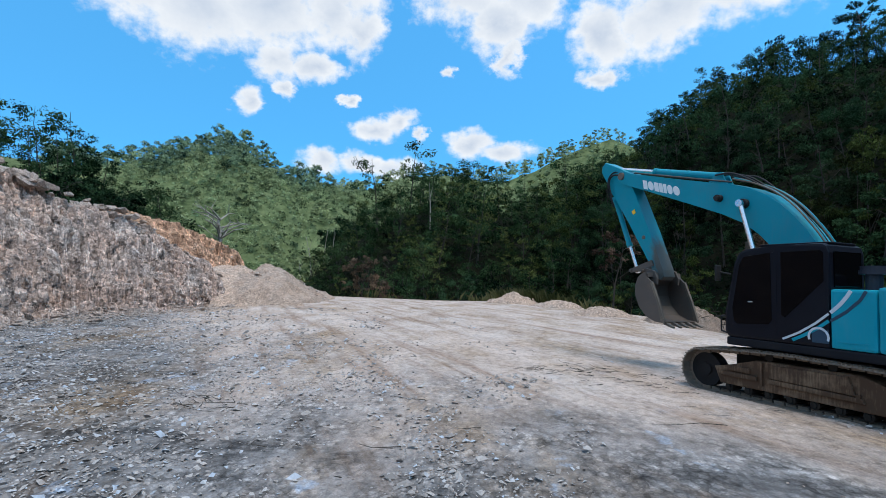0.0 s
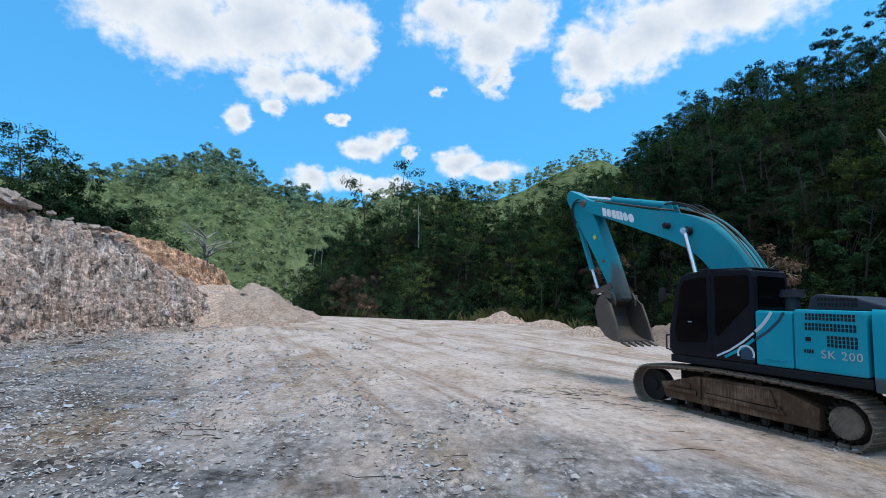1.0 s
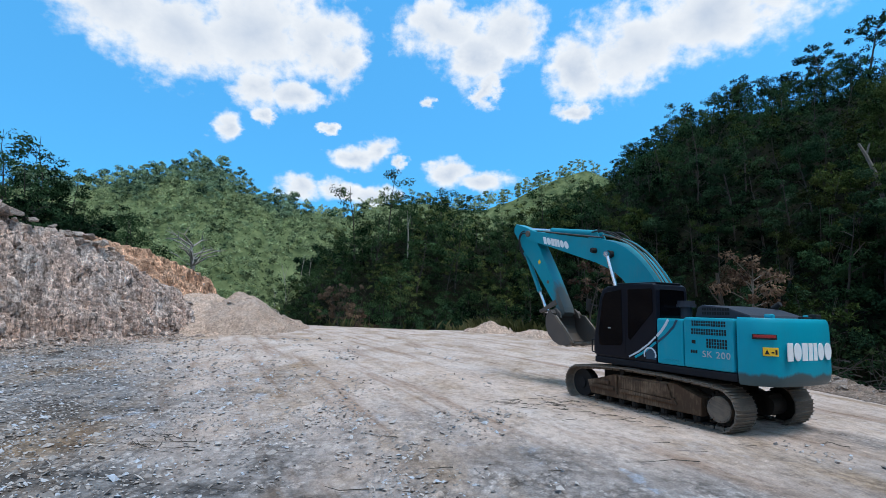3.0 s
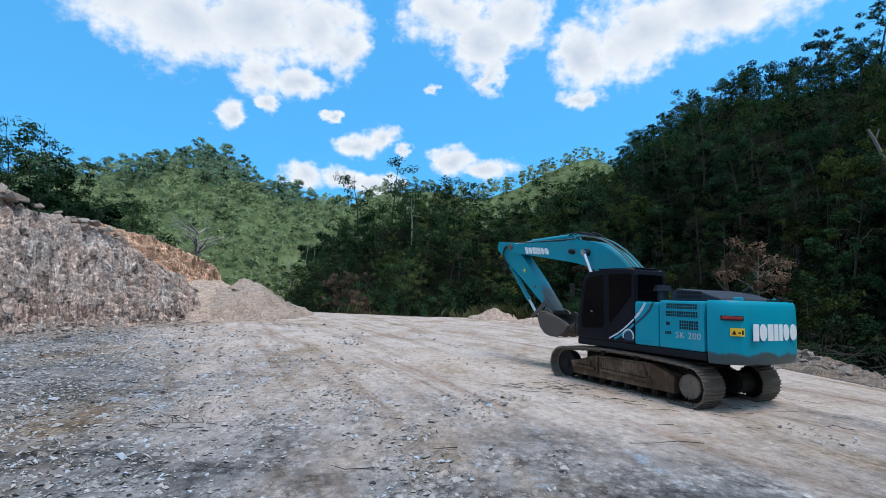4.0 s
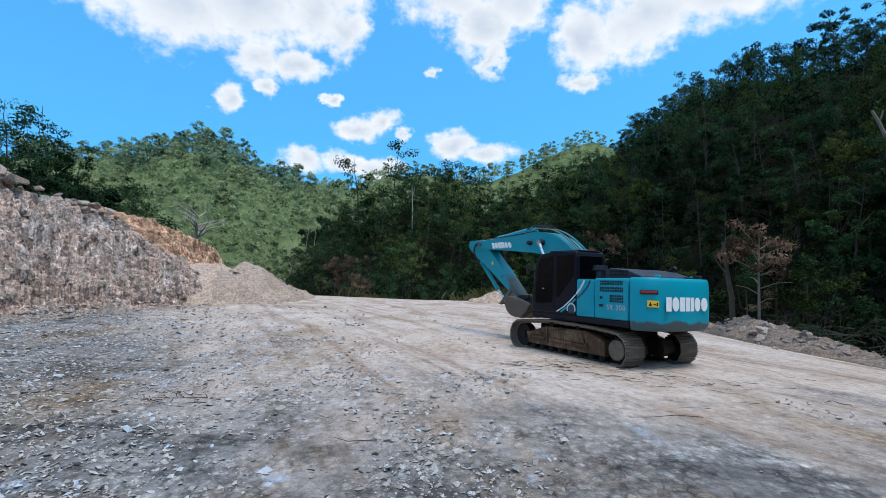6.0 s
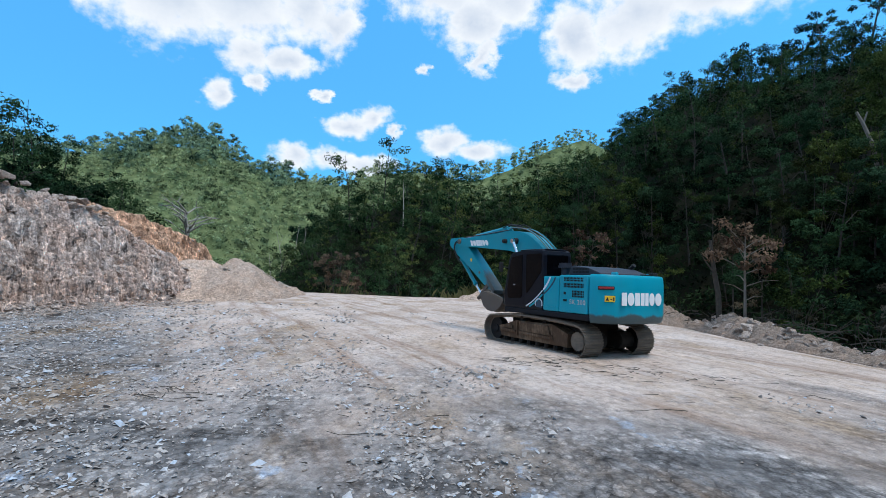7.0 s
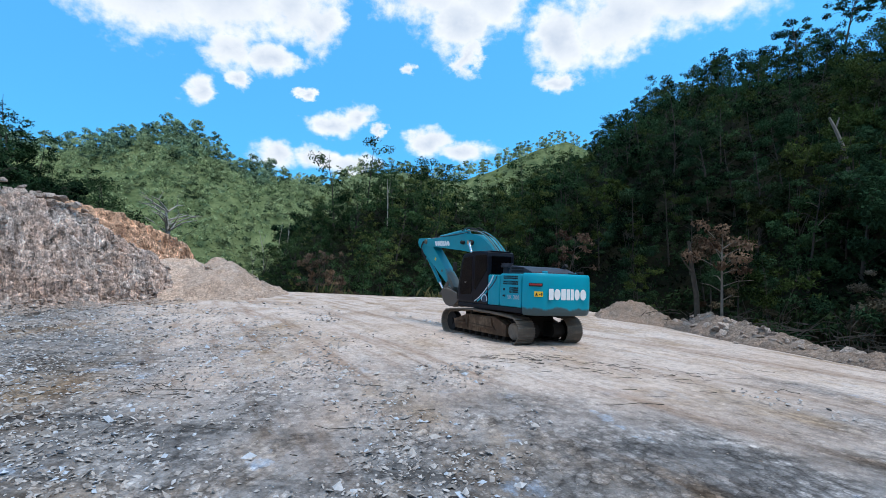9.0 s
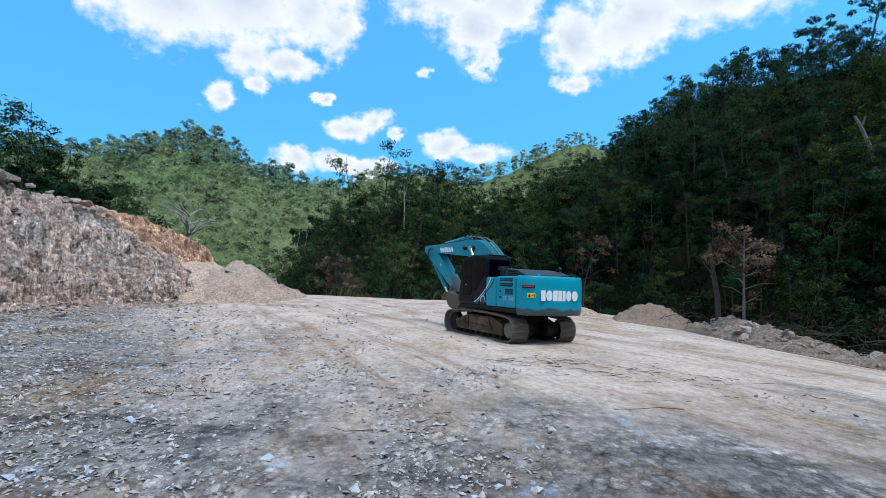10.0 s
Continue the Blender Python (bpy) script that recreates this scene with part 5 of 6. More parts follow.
def rubble_berm():
    """A ragged row of dumped rock along the rim of the yard."""
    rng = random.Random(33)
    line_y = [8, 11, 12.8, 14.6, 16.5, 18.5, 21.5, 24.4, 26.2]
    line_x = [13.7, 13.7, 13.8, 13.7, 13.4, 13.6, 14.1, 14.6, 14.5]
    tall = [0.25, 0.50, 0.55, 0.25, 0.42, 0.62, 0.85, 0.85, 0.15]
    ys = np.arange(7.5, 27.0, 0.14)
    us = np.linspace(-1, 1, 26)
    gy, gu = np.meshgrid(ys, us)
    h, cx = np.interp(gy, line_y, tall), np.interp(gy, line_y, line_x) + 0.5
    h = h * (1 + 1.3 * rough(gy / 1.3, gy * 0 + 4, 101, 3))
    x = cx + gu * 1.2
    z = land(x, gy) + h * (1 - np.abs(gu)) ** 0.85 + 0.48 * rough(x / 0.42, gy / 0.42, 103, 4) * (np.abs(gu) < 0.9) - 0.10 * (np.abs(gu) > 0.95)
    berm = mesh_object("rubble_berm", np.stack([x, gy, z], -1).reshape(-1, 3), grid_faces(*x.shape)[:, ::-1], RUBBLE)
    tagged(berm, "berm of dumped grey rubble along the rim of the yard", "rubble")
    for k in range(300):
        y = rng.uniform(9, 26)
        u = rng.gauss(-0.1, 0.45)
        h = float(np.interp(y, line_y, tall))
        x = float(np.interp(y, line_y, line_x)) + 0.5 + u * 1.2
        s = min(0.38, max(0.06, rng.lognormvariate(-2.2, 0.5))) * (0.65 + 0.5 * h)
        z = float(land(x, y)) + h * max(0.0, 1 - abs(u)) ** 0.85 + s * 0.2
        ob = new("rock", ROCKS[k % 10])
        ob.parent = berm
        ob.matrix_local = pose(x, y, z, rng.uniform(-35, 35), rng.uniform(-35, 35), rng.uniform(0, 360)) @ Matrix.Diagonal((s * 1.3, s, s, 1))


rubble_berm()


def brushwood():
    """Broken branches tangled in the rubble."""
    rng = random.Random(55)
    verts, faces = [], []
    for _ in range(190):
        y = rng.uniform(11, 27)
        x = float(np.interp(y, [9, 13.5, 18.6, 23.5, 27], [13.5, 14.2, 14.8, 15.0, 13.8])) + rng.gauss(0.3, 0.5)
        p = Vector((x, y, float(land(x, y)) + rng.uniform(0.15, 1.0)))
        d = Vector((rng.gauss(0, 1), rng.gauss(0, 1), rng.uniform(-0.1, 0.6))).normalized() * rng.uniform(0.4, 1.5)
        bend = Vector((rng.gauss(0, 0.1), rng.gauss(0, 0.1), rng.gauss(0, 0.08)))
        r = rng.uniform(0.007, 0.022)
        base = len(verts)
        for k, q in enumerate((p - d * 0.5, p + bend, p + d * 0.5)):
            w = r * (1.2 - 0.45 * k)
            verts.extend([(q.x - w, q.y, q.z - w), (q.x + w, q.y, q.z - w), (q.x, q.y, q.z + w)])
        for k in range(2):
            for j in range(3):
                b, c = base + 3 * k + j, base + 3 * k + (j + 1) % 3
                faces.append((b, c, c + 3, b + 3))
    tagged(mesh_object("brushwood", verts, faces, BARK), "broken dark branches tangled in the rubble", "branches", kind="stuff")


brushwood()


def twig_litter():
    """Crushed branches and sticks in a few swathes on the yard."""
    rng = random.Random(44)
    verts, faces = [], []
    for cx, cy, sx, sy, count in ((3.2, 11.6, 0.7, 0.4, 60), (4.5, 10.4, 0.6, 0.35, 40), (5.8, 9.5, 0.6, 0.3, 20), (-3.95, 8.5, 0.35, 0.25, 36), (-0.6, 6.8, 1.2, 0.8, 10), (7.5, 9.0, 1.5, 1.2, 7), (5, 16, 3, 3, 8), (-6, 14, 4, 4, 8), (1.0, 9.0, 2.5, 2, 8), (2.4, 13.6, 0.5, 0.3, 4)):
        for _ in range(count):
            x, y = rng.gauss(cx, sx), rng.gauss(cy, sy)
            a = rng.gauss(2.75, 0.35)
            length, r = min(1.2, rng.lognormvariate(-1.6, 0.65)), rng.uniform(0.003, 0.010)
            pts = []
            for k in range(4):
                pts.append((x, y, float(land(x, y)) + 0.015 + r + (0.02 * k if rng.random() < 0.15 else 0)))
                a += rng.gauss(0, 0.10)
                x, y = x + math.cos(a) * length / 3, y + math.sin(a) * length / 3
            base = len(verts)
            for k, (px, py, pz) in enumerate(pts):
                w = r * (1 - 0.2 * k)
                verts.extend([(px - math.sin(a) * w, py + math.cos(a) * w, pz), (px, py, pz + w * 1.4), (px + math.sin(a) * w, py - math.cos(a) * w, pz)])
            for k in range(3):
                for j in range(3):
                    b, c = base + 3 * k + j, base + 3 * k + (j + 1) % 3
                    faces.append((b, c, c + 3, b + 3))
    tagged(mesh_object("twig_litter", verts, faces, BARK), "crushed dark twigs and sticks lying on the yard", "twigs", kind="stuff")


twig_litter()


# ---- woods ----
def leaf_cloud(rng, centres, radii, count, leaf, droop=0.25, narrow=0.55):
    """Diamond leaves round clump centres: (verts, faces)."""
    pick = rng.choice(len(centres), count, p=radii ** 2 / np.sum(radii ** 2))
    d = rng.normal(size=(count, 3))
    d /= np.linalg.norm(d, axis=1, keepdims=True)
    p = centres[pick] + d * (radii[pick] * rng.random(count) ** 0.4)[:, None] * np.array([1, 1, 0.6])
    a = rng.normal(size=(count, 3)) + d * 0.8
    a[:, 2] -= droop * 2
    a /= np.linalg.norm(a, axis=1, keepdims=True)
    b = np.cross(a, rng.normal(size=(count, 3)) * 0.6 + d + np.array([0, 0, 0.8]))
    b /= np.linalg.norm(b, axis=1, keepdims=True) + 1e-9
    s = leaf * rng.uniform(0.55, 1.35, count)[:, None]
    bend = np.cross(a, b) * s * 0.18
    verts = np.stack([p - a * s * 0.5, p + b * s * narrow * 0.5 + bend, p + a * s * 0.5, p - b * s * narrow * 0.5 + bend], 1).reshape(-1, 3)
    return verts, np.arange(count * 4).reshape(-1, 4)


def branch_mesh(paths):
    """Tapered limbs: each path is a list of (point, radius). Returns (verts, faces)."""
    verts, faces = [], []
    for path in paths:
        base = len(verts)
        for k, (p, r) in enumerate(path):
            q = Vector(path[min(k + 1, len(path) - 1)][0]) - Vector(path[max(k - 1, 0)][0])
            side = q.orthogonal().normalized()
            up = q.cross(side).normalized()
            for j in range(6):
                a = 2 * math.pi * j / 6
                verts.append(tuple(Vector(p) + (side * math.cos(a) + up * math.sin(a)) * r))
        for k in range(len(path) - 1):
            for j in range(6):
                b, c = base + 6 * k + j, base + 6 * k + (j + 1) % 6
                faces.append((b, c, c + 6, b + 6))
    return np.array(verts), faces


def tree_model(seed, height, spread, clumps, leaves, leaf, low=0.25, flat=0.8, trunk=0.16, open_crown=0.0, narrow=0.55, stems=1, fill=1.0):
    """Arrays of one tree: crown (verts, faces) and limbs (verts, faces)."""
    rng = np.random.default_rng(seed)
    rnd = random.Random(seed)
    centres, radii, paths = [], [], []
    for s in range(stems):
        lean = (rnd.gauss(0, 0.07 + 0.12 * (stems > 1)), rnd.gauss(0, 0.07 + 0.12 * (stems > 1)))
        foot = (rnd.gauss(0, 0.3) * (stems > 1), rnd.gauss(0, 0.3) * (stems > 1))
        axis = [((foot[0] + lean[0] * height * k ** 1.5 + rnd.gauss(0, 0.12) * k, foot[1] + lean[1] * height * k ** 1.5 + rnd.gauss(0, 0.12) * k, height * 0.9 * k - 0.6 * (k == 0)), trunk / stems ** 0.5 * (1.1 - 0.9 * k)) for k in (0, 0.2, 0.4, 0.6, 0.8, 1.0)]
        paths.append(axis)
        for c in range(max(1, clumps // stems)):
            t = low + (1 - low) * rnd.random() ** 0.8
            k = min(0.99, t)
            i = min(4, int(k * 5))
            p0 = Vector(axis[i][0]).lerp(Vector(axis[i + 1][0]), k * 5 - i)
            wide = spread * (1 - abs(t - (low + 0.45 * (1 - low))) ** 1.6 * 1.1)
            a, d = rnd.uniform(0, 2 * math.pi), wide * rnd.uniform(0.35, 1.0)
            p = p0 + Vector((math.cos(a) * d, math.sin(a) * d, rnd.uniform(-0.1, 0.35) * spread * 0.5))
            centres.append(p[:])
            radii.append(spread * rnd.uniform(0.16, 0.38) * (1 - 0.25 * open_crown) * fill)
            if c % (1 if open_crown > 0 else 2) == 0:
                mid = p0.lerp(p, 0.5) + Vector((0, 0, 0.15 * d * rnd.uniform(-0.5, 1)))
                r0 = max(0.02, trunk * 0.45 * (1 - 0.6 * t))
                start = p0 - Vector((0, 0, 0.25 * d))
                paths.append([(start[:], r0), (mid[:], r0 * 0.6), (p[:], 0.015)])
    crown = leaf_cloud(rng, np.array(centres), np.array(radii) * np.array(1.0), leaves, leaf, narrow=narrow)
    return crown, branch_mesh(paths)


def to_mesh(name, arrays, material):
    me = bpy.data.meshes.new(name)
    v, f = arrays
    me.from_pydata(v.tolist(), [], f if isinstance(f, list) else f.tolist())
    me.materials.append(material)
    return me


def tree_thing(name, model, leaf_mat, bark, label, category, group):
    top = new(name)
    for part_name, arrays, mat in (("trunk", model[1], bark), ("crown", model[0], leaf_mat)):
        ob = new(part_name, to_mesh(part_name, arrays, mat))
        ob.parent = top
    return tagged(top, label, category, group)


# models: near ones with fine leaves, and coarser ones for the slopes further up
NEAR = [tree_model(200 + k, 8.0 + 1.2 * k, 2.5 + 0.2 * k, 22, 4000, 0.24, 0.08, trunk=0.12, narrow=0.6, fill=0.95) for k in range(5)]
NEAR_BAMBOO = [tree_model(220 + k, 7.5 + 1.5 * k, 2.1, 36, 3300, 0.32, 0.03, trunk=0.08, narrow=0.28, stems=6) for k in range(2)]
SHRUB = [tree_model(240 + k, 2.6 + 0.7 * k, 1.5 + 0.2 * k, 16, 1500, 0.20, 0.02, trunk=0.05, stems=3) for k in range(3)]
DRYSHRUB = [tree_model(250 + k, 3.4 + 0.6 * k, 1.5, 13, 480, 0.22, 0.3, trunk=0.05, open_crown=0.6, stems=3) for k in range(2)]
MID = [tree_model(260 + k, 8.5 + 1.2 * k, 2.8 + 0.2 * k, 20, 1080, 0.34, 0.06, trunk=0.12, fill=1.1, narrow=0.6) for k in range(5)]
MID_BAMBOO = [tree_model(270 + k, 8.0 + k, 2.5, 28, 1000, 0.40, 0.0, trunk=0.07, narrow=0.3, stems=4) for k in range(2)]
UMBRELLA = [tree_model(280 + k, 11 + 1.2 * k, 3.8, 20, 1300, 0.38, 0.66, trunk=0.20, open_crown=0.75) for k in range(3)]
FAR = [tree_model(290 + k, 8 + k, 3.2, 11, 340, 0.68, 0.1, trunk=0.15, fill=1.3, narrow=0.7) for k in range(5)]


def spread_points(rng, b0, b1, inner, outer, step, jitter=0.45):
    """Jittered points between two rings, over bearings b0 to b1: bearing, distance."""
    out = []
    r = inner
    while r < outer:
        s = step(r)
        count = max(1, int(radians(b1 - b0) * r / s))
        for k in range(count):
            out.append((b0 + (b1 - b0) * (k + 0.5 + rng.uniform(-jitter, jitter)) / count, r + rng.uniform(-jitter, jitter) * s))
        r += s
    return out


def on_land(bearing, r):
    x, y = r * math.sin(radians(bearing)), r * math.cos(radians(bearing))
    return x, y, float(land(x, y))


def ridge_value(name, key, bearing):
    return float(np.interp(bearing, RIDGES[name]["b"], RIDGES[name][key]))


def join_models(name, placed, label, material, bark=None, category="woods"):
    """One mesh of many crowns: placed holds (model, x, y, z, turn, scale)."""
    verts, faces, base = [], [], 0
    for model, x, y, z, turn, s in placed:
        v, f = model[0]
        c, sn = math.cos(turn) * s, math.sin(turn) * s
        verts.append(np.stack([v[:, 0] * c - v[:, 1] * sn + x, v[:, 0] * sn + v[:, 1] * c + y, v[:, 2] * s + z], 1))
        faces.append(f + base)
        base += len(v)
    ob = mesh_object(name, np.concatenate(verts), np.concatenate(faces), material)
    tagged(ob, label, category, kind="stuff")
    if bark:
        verts, faces, base = [], [], 0
        for model, x, y, z, turn, s in placed:
            v, f = model[1]
            c, sn = math.cos(turn) * s, math.sin(turn) * s
            verts.append(np.stack([v[:, 0] * c - v[:, 1] * sn + x, v[:, 0] * sn + v[:, 1] * c + y, v[:, 2] * s + z], 1))
            faces.extend([tuple(i + base for i in q) for q in f])
            base += len(v)
        limbs = mesh_object("limbs", np.concatenate(verts), faces, bark, ob)
    return ob


def woods():
    rng = random.Random(77)
    stock = {}

    def plant(kind, models, leaf_mat, bark, label, category, group, x, y, z, s, name="tree"):
        """Plants one tree as a thing of its own; alike ones share their meshes."""
        k = rng.randrange(len(models))
        m = pose(x, y, z, rng.gauss(0, 3), rng.gauss(0, 3), rng.uniform(0, 360)) @ Matrix.Diagonal((s, s, s * rng.uniform(0.9, 1.12), 1))
        if (kind, k) not in stock:
            stock[kind, k] = tree_thing(name, models[k], leaf_mat, bark, label, category, group)
            stock[kind, k].matrix_basis = m
        else:
            copy_thing(stock[kind, k], m)

    slope_far, slope_light, spur_far, spur_light = [], [], [], []
    # the wooded slope east of the yard: a front row of single trees, thinner stock behind
    for b, r in spread_points(rng, 9, 58, 18, 150, lambda r: 2.5 + 0.021 * r):
        foot, crest = ridge_value("east", "foot", b), ridge_value("east", "crest", b)
        if r < foot - 1 or r > crest + 7:
            continue
        x, y, z = on_land(b, r)
        if yard_mask(x, y) > 0.02:
            continue
        s = min(1.6, rng.lognormvariate(-0.05, 0.27))
        # crowns on the lower slope stay under the line of the ridge
        s = min(s, max(0.62, ((ridge_value("east", "top", b) + 12.0) / crest * r - z) / 11.5)) if r < crest - 8 else s
        if r < foot + 26 and r < 66:
            s = min(s, 1.15)
            if r < foot + 9 and b > 27 and rng.random() < 0.55:
                plant("dusty", NEAR, LEAF_DUSTY, BARK, "dust-coated brownish tree at the foot of the slope", "tree", "trees of the slope", x, y, z - 0.3, s * 0.8)
            elif rng.random() < 0.72:
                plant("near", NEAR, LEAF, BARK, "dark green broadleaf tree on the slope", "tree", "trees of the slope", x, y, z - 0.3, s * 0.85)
            else:
                plant("bamboo", NEAR_BAMBOO, LEAF_LIGHT, BARK, "clump of yellowish green bamboo on the slope", "bamboo", "bamboo of the slope", x, y, z - 0.3, s, "bamboo_clump")
        else:
            model = rng.choice(MID if rng.random() < 0.75 else MID_BAMBOO)
            (slope_light if rng.random() < 0.22 else slope_far).append((model, x, y, z - 0.5, rng.uniform(0, 6.28), s * (0.9 if r < crest - 30 else 0.82)))
    # open-crowned trees along the skyline
    for b, dr, s in ((40.3, -5, 1.0), (38.2, -2, 0.85), (43.4, -8, 1.0), (34.4, -4, 0.8), (32.6, -3, 0.75), (28.5, -2, 0.65), (26.6, -2, 0.6), (24.0, -3, 0.62), (21.5, -2, 0.58), (18.9, -2, 0.55), (36.3, -4, 0.7), (47.5, -4, 1.0), (42, -4, 0.85)):
        x, y, z = on_land(b, ridge_value("east", "crest", b) + dr)
        plant("umbrella", UMBRELLA, LEAF, BARK, "tall tree with open layered crown on the ridge", "tree", "trees on the skyline", x, y, z, s)
    # low trees round the forked trunk
    for b, r, s in ((43.6, 36.5, 0.62), (42.3, 37.0, 0.58), (44.6, 38.0, 0.66)):
        x, y, z = on_land(b, r)
        plant("near", NEAR, LEAF, BARK, "dark green broadleaf tree on the slope", "tree", "trees of the slope", x, y, z - 0.3, s)
    # the spur ahead
    for b, r in spread_points(rng, -19, 17, 52, 128, lambda r: 2.6 + 0.012 * r):
        foot, crest = ridge_value("spur", "foot", b), ridge_value("spur", "crest", b)
        if r < foot - 1 or r > crest + 6:
            continue
        x, y, z = on_land(b, r)
        if yard_mask(x, y) > 0.02:
            continue
        s = min(1.1, rng.lognormvariate(-0.5, 0.3)) * float(np.interp(b, [-19, -8], [0.5, 1.0]))
        if rng.random() < 0.35:
            spur_light.append((rng.choice(MID_BAMBOO), x, y, z - 0.5, rng.uniform(0, 6.28), s))
        else:
            spur_far.append((rng.choice(MID), x, y, z - 0.5, rng.uniform(0, 6.28), s))
    # behind the bank
    for b, r in spread_points(rng, -60, -28, 46, 86, lambda r: 3.4):
        foot, crest = ridge_value("west", "foot", b), ridge_value("west", "crest", b)
        if r < foot or r > crest + 5:
            continue
        x, y, z = on_land(b, r)
        s = rng.uniform(0.5, 0.8)
        (slope_far if rng.random() < 0.4 else spur_far).append((rng.choice(MID), x, y, z - 0.5, rng.uniform(0, 6.28), s * 1.15))
    for b, r, s in ((-35.6, 58, 1.06), (-33.4, 60, 0.95), (-41.2, 56, 0.9), (-31.4, 61, 0.88), (-37.4, 57, 0.85), (-39.4, 57, 0.8), (-34.6, 55, 0.85), (-32.4, 56, 0.82), (-36.6, 54, 0.75), (-30.2, 60, 0.8)):
        x, y, z = on_land(b, r)
        plant("umbrella", UMBRELLA, LEAF, BARK, "tall tree with open layered crown behind the bank", "tree", "trees on the skyline", x, y, z, s)
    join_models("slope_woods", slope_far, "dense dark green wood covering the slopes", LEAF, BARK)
    join_models("spur_woods", spur_far, "dense green wood covering the low spur", LEAF_SPUR, BARK)
    join_models("spur_bamboo", spur_light, "yellowish green bamboo among the spur woods", LEAF_BAMBOO, None, "bamboo")
    join_models("slope_bamboo", slope_light, "pale green bamboo among the slope woods", LEAF_LIGHT, None, "bamboo")

    # leafy undergrowth between the trees, its dark leaf colour standing in for shade
    npr = np.random.default_rng(91)
    spots = []
    for ridge, b0, b1, depth, count in (("east", 11, 56, 80, 4200), ("spur", -18, 16, 48, 2300), ("west", -58, -28, 26, 900)):
        for _ in range(count):
            b = npr.uniform(b0, b1)
            r = ridge_value(ridge, "foot", b) - 1.5 + depth * npr.random() ** 1.2
            x, y, z = on_land(b, r)
            if yard_mask(x, y) < 0.05:
                spots.append((x, y, z + 0.35))
    spots = np.array(spots)
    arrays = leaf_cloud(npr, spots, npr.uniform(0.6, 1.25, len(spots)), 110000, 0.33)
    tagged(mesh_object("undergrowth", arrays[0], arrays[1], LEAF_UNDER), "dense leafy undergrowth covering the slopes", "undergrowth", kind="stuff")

    # far ridges: sunlight painted into a pale lower slope, darker wood along the crest
    far, upper = [], []
    for ridge, b0, b1, deep in (("far_west", -39, -6, 125), ("far_north", -7, 22, 85)):
        for b, r in spread_points(rng, b0, b1, 122, 262, lambda r: 4.0 + 0.004 * r):
            crest = ridge_value(ridge, "crest", b)
            if r < crest - deep or r > crest + 5:
                continue
            x, y, z = on_land(b, r)
            high = ridge == "far_west" and r > crest - float(np.interp(b, [-20, -15, -12], [52, 30, 8])) + 16 * math.sin(b * 0.9)
            (upper if high else far).append((rng.choice(FAR), x, y, z - 1.0, rng.uniform(0, 6.28), rng.uniform(0.6, 1.0) if high else rng.uniform(0.35, 0.7)))
    join_models("far_woods", far, "green scrub on the far slopes, sunlight put into its leaf colour", LEAF_FAR)
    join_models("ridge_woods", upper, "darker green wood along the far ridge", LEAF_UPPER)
    spots = []
    for _ in range(2600):
        b = npr.uniform(-38, -7)
        x, y, z = on_land(b, ridge_value("far_west", "crest", b) - 128 * npr.random())
        spots.append((x, y, z + 0.3))
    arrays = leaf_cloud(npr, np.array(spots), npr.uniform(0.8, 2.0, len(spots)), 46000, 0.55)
    tagged(mesh_object("far_scrub", arrays[0], arrays[1], LEAF_FAR), "low green scrub on the far slopes, pale with painted sunlight", "scrub", kind="stuff")
    for b, r, s in ((-11.6, 128, 1.85), (-9.9, 130, 1.9), (-12.8, 128, 1.5), (-8.0, 132, 1.35), (-10.7, 126, 1.6)):
        x, y, z = on_land(b, r)
        plant("umbrella", UMBRELLA, LEAF, BARK, "tall tree with open layered crown in the gap", "tree", "trees on the skyline", x, y, z, s)

    # undergrowth and dry brush along the rim of the yard
    for b, r in spread_points(rng, 12, 56, 17, 60, lambda r: 1.9 + 0.01 * r):
        foot = ridge_value("east", "foot", b)
        if r < foot - 4.5 or r > foot + 6:
            continue
        x, y, z = on_land(b, r)
        if yard_mask(x, y) > 0.25 or rng.random() < 0.25:
            continue
        if rng.random() < 0.3:
            plant("dustyshrub", SHRUB, LEAF_DUSTY, BARK, "dust-coated brownish shrub below the rim", "shrub", "shrubs by the rim", x, y, z - 0.2, rng.uniform(0.7, 1.2), "shrub")
        elif rng.random() < 0.16:
            plant("dryshrub", DRYSHRUB, LEAF_DRY, BARK, "shrub with withered brown leaves", "shrub", "dry shrubs by the rim", x, y, z - 0.2, rng.uniform(0.7, 1.1), "dry_shrub")
        else:
            plant("shrub", SHRUB, LEAF, BARK, "dark green shrub below the rim of the yard", "shrub", "shrubs by the rim", x, y, z - 0.2, rng.uniform(0.7, 1.2), "shrub")
    for b, r in spread_points(rng, -17.5, 15, 51, 58, lambda r: 2.0):
        x, y, z = on_land(b, r)
        if yard_mask(x, y) > 0.25:
            continue
        if rng.random() < (0.75 if -11 < b < -3 else 0.1):
            plant("dryshrub", DRYSHRUB, LEAF_DRY, BARK, "shrub with withered brown leaves", "shrub", "dry shrubs by the rim", x, y, z - 0.2, rng.uniform(0.7, 1.15), "dry_shrub")
        else:
            plant("shrub", SHRUB, LEAF, BARK, "dark green shrub below the rim of the yard", "shrub", "shrubs by the rim", x, y, z - 0.2, rng.uniform(0.8, 1.4), "shrub")

    for b, r, s in ((-8.6, 50.8, 1.15), (-7.8, 51.3, 1.3), (-7.0, 50.9, 1.2), (-6.2, 51.5, 1.1), (-9.6, 51.6, 0.9), (-5.2, 51.8, 0.95), (-4.0, 52, 0.8)):
        x, y, z = on_land(b, r)
        plant("dryshrub", DRYSHRUB, LEAF_DRY, BARK, "shrub with withered brown leaves", "shrub", "dry shrubs by the rim", x, y, z - 0.1, s, "dry_shrub")


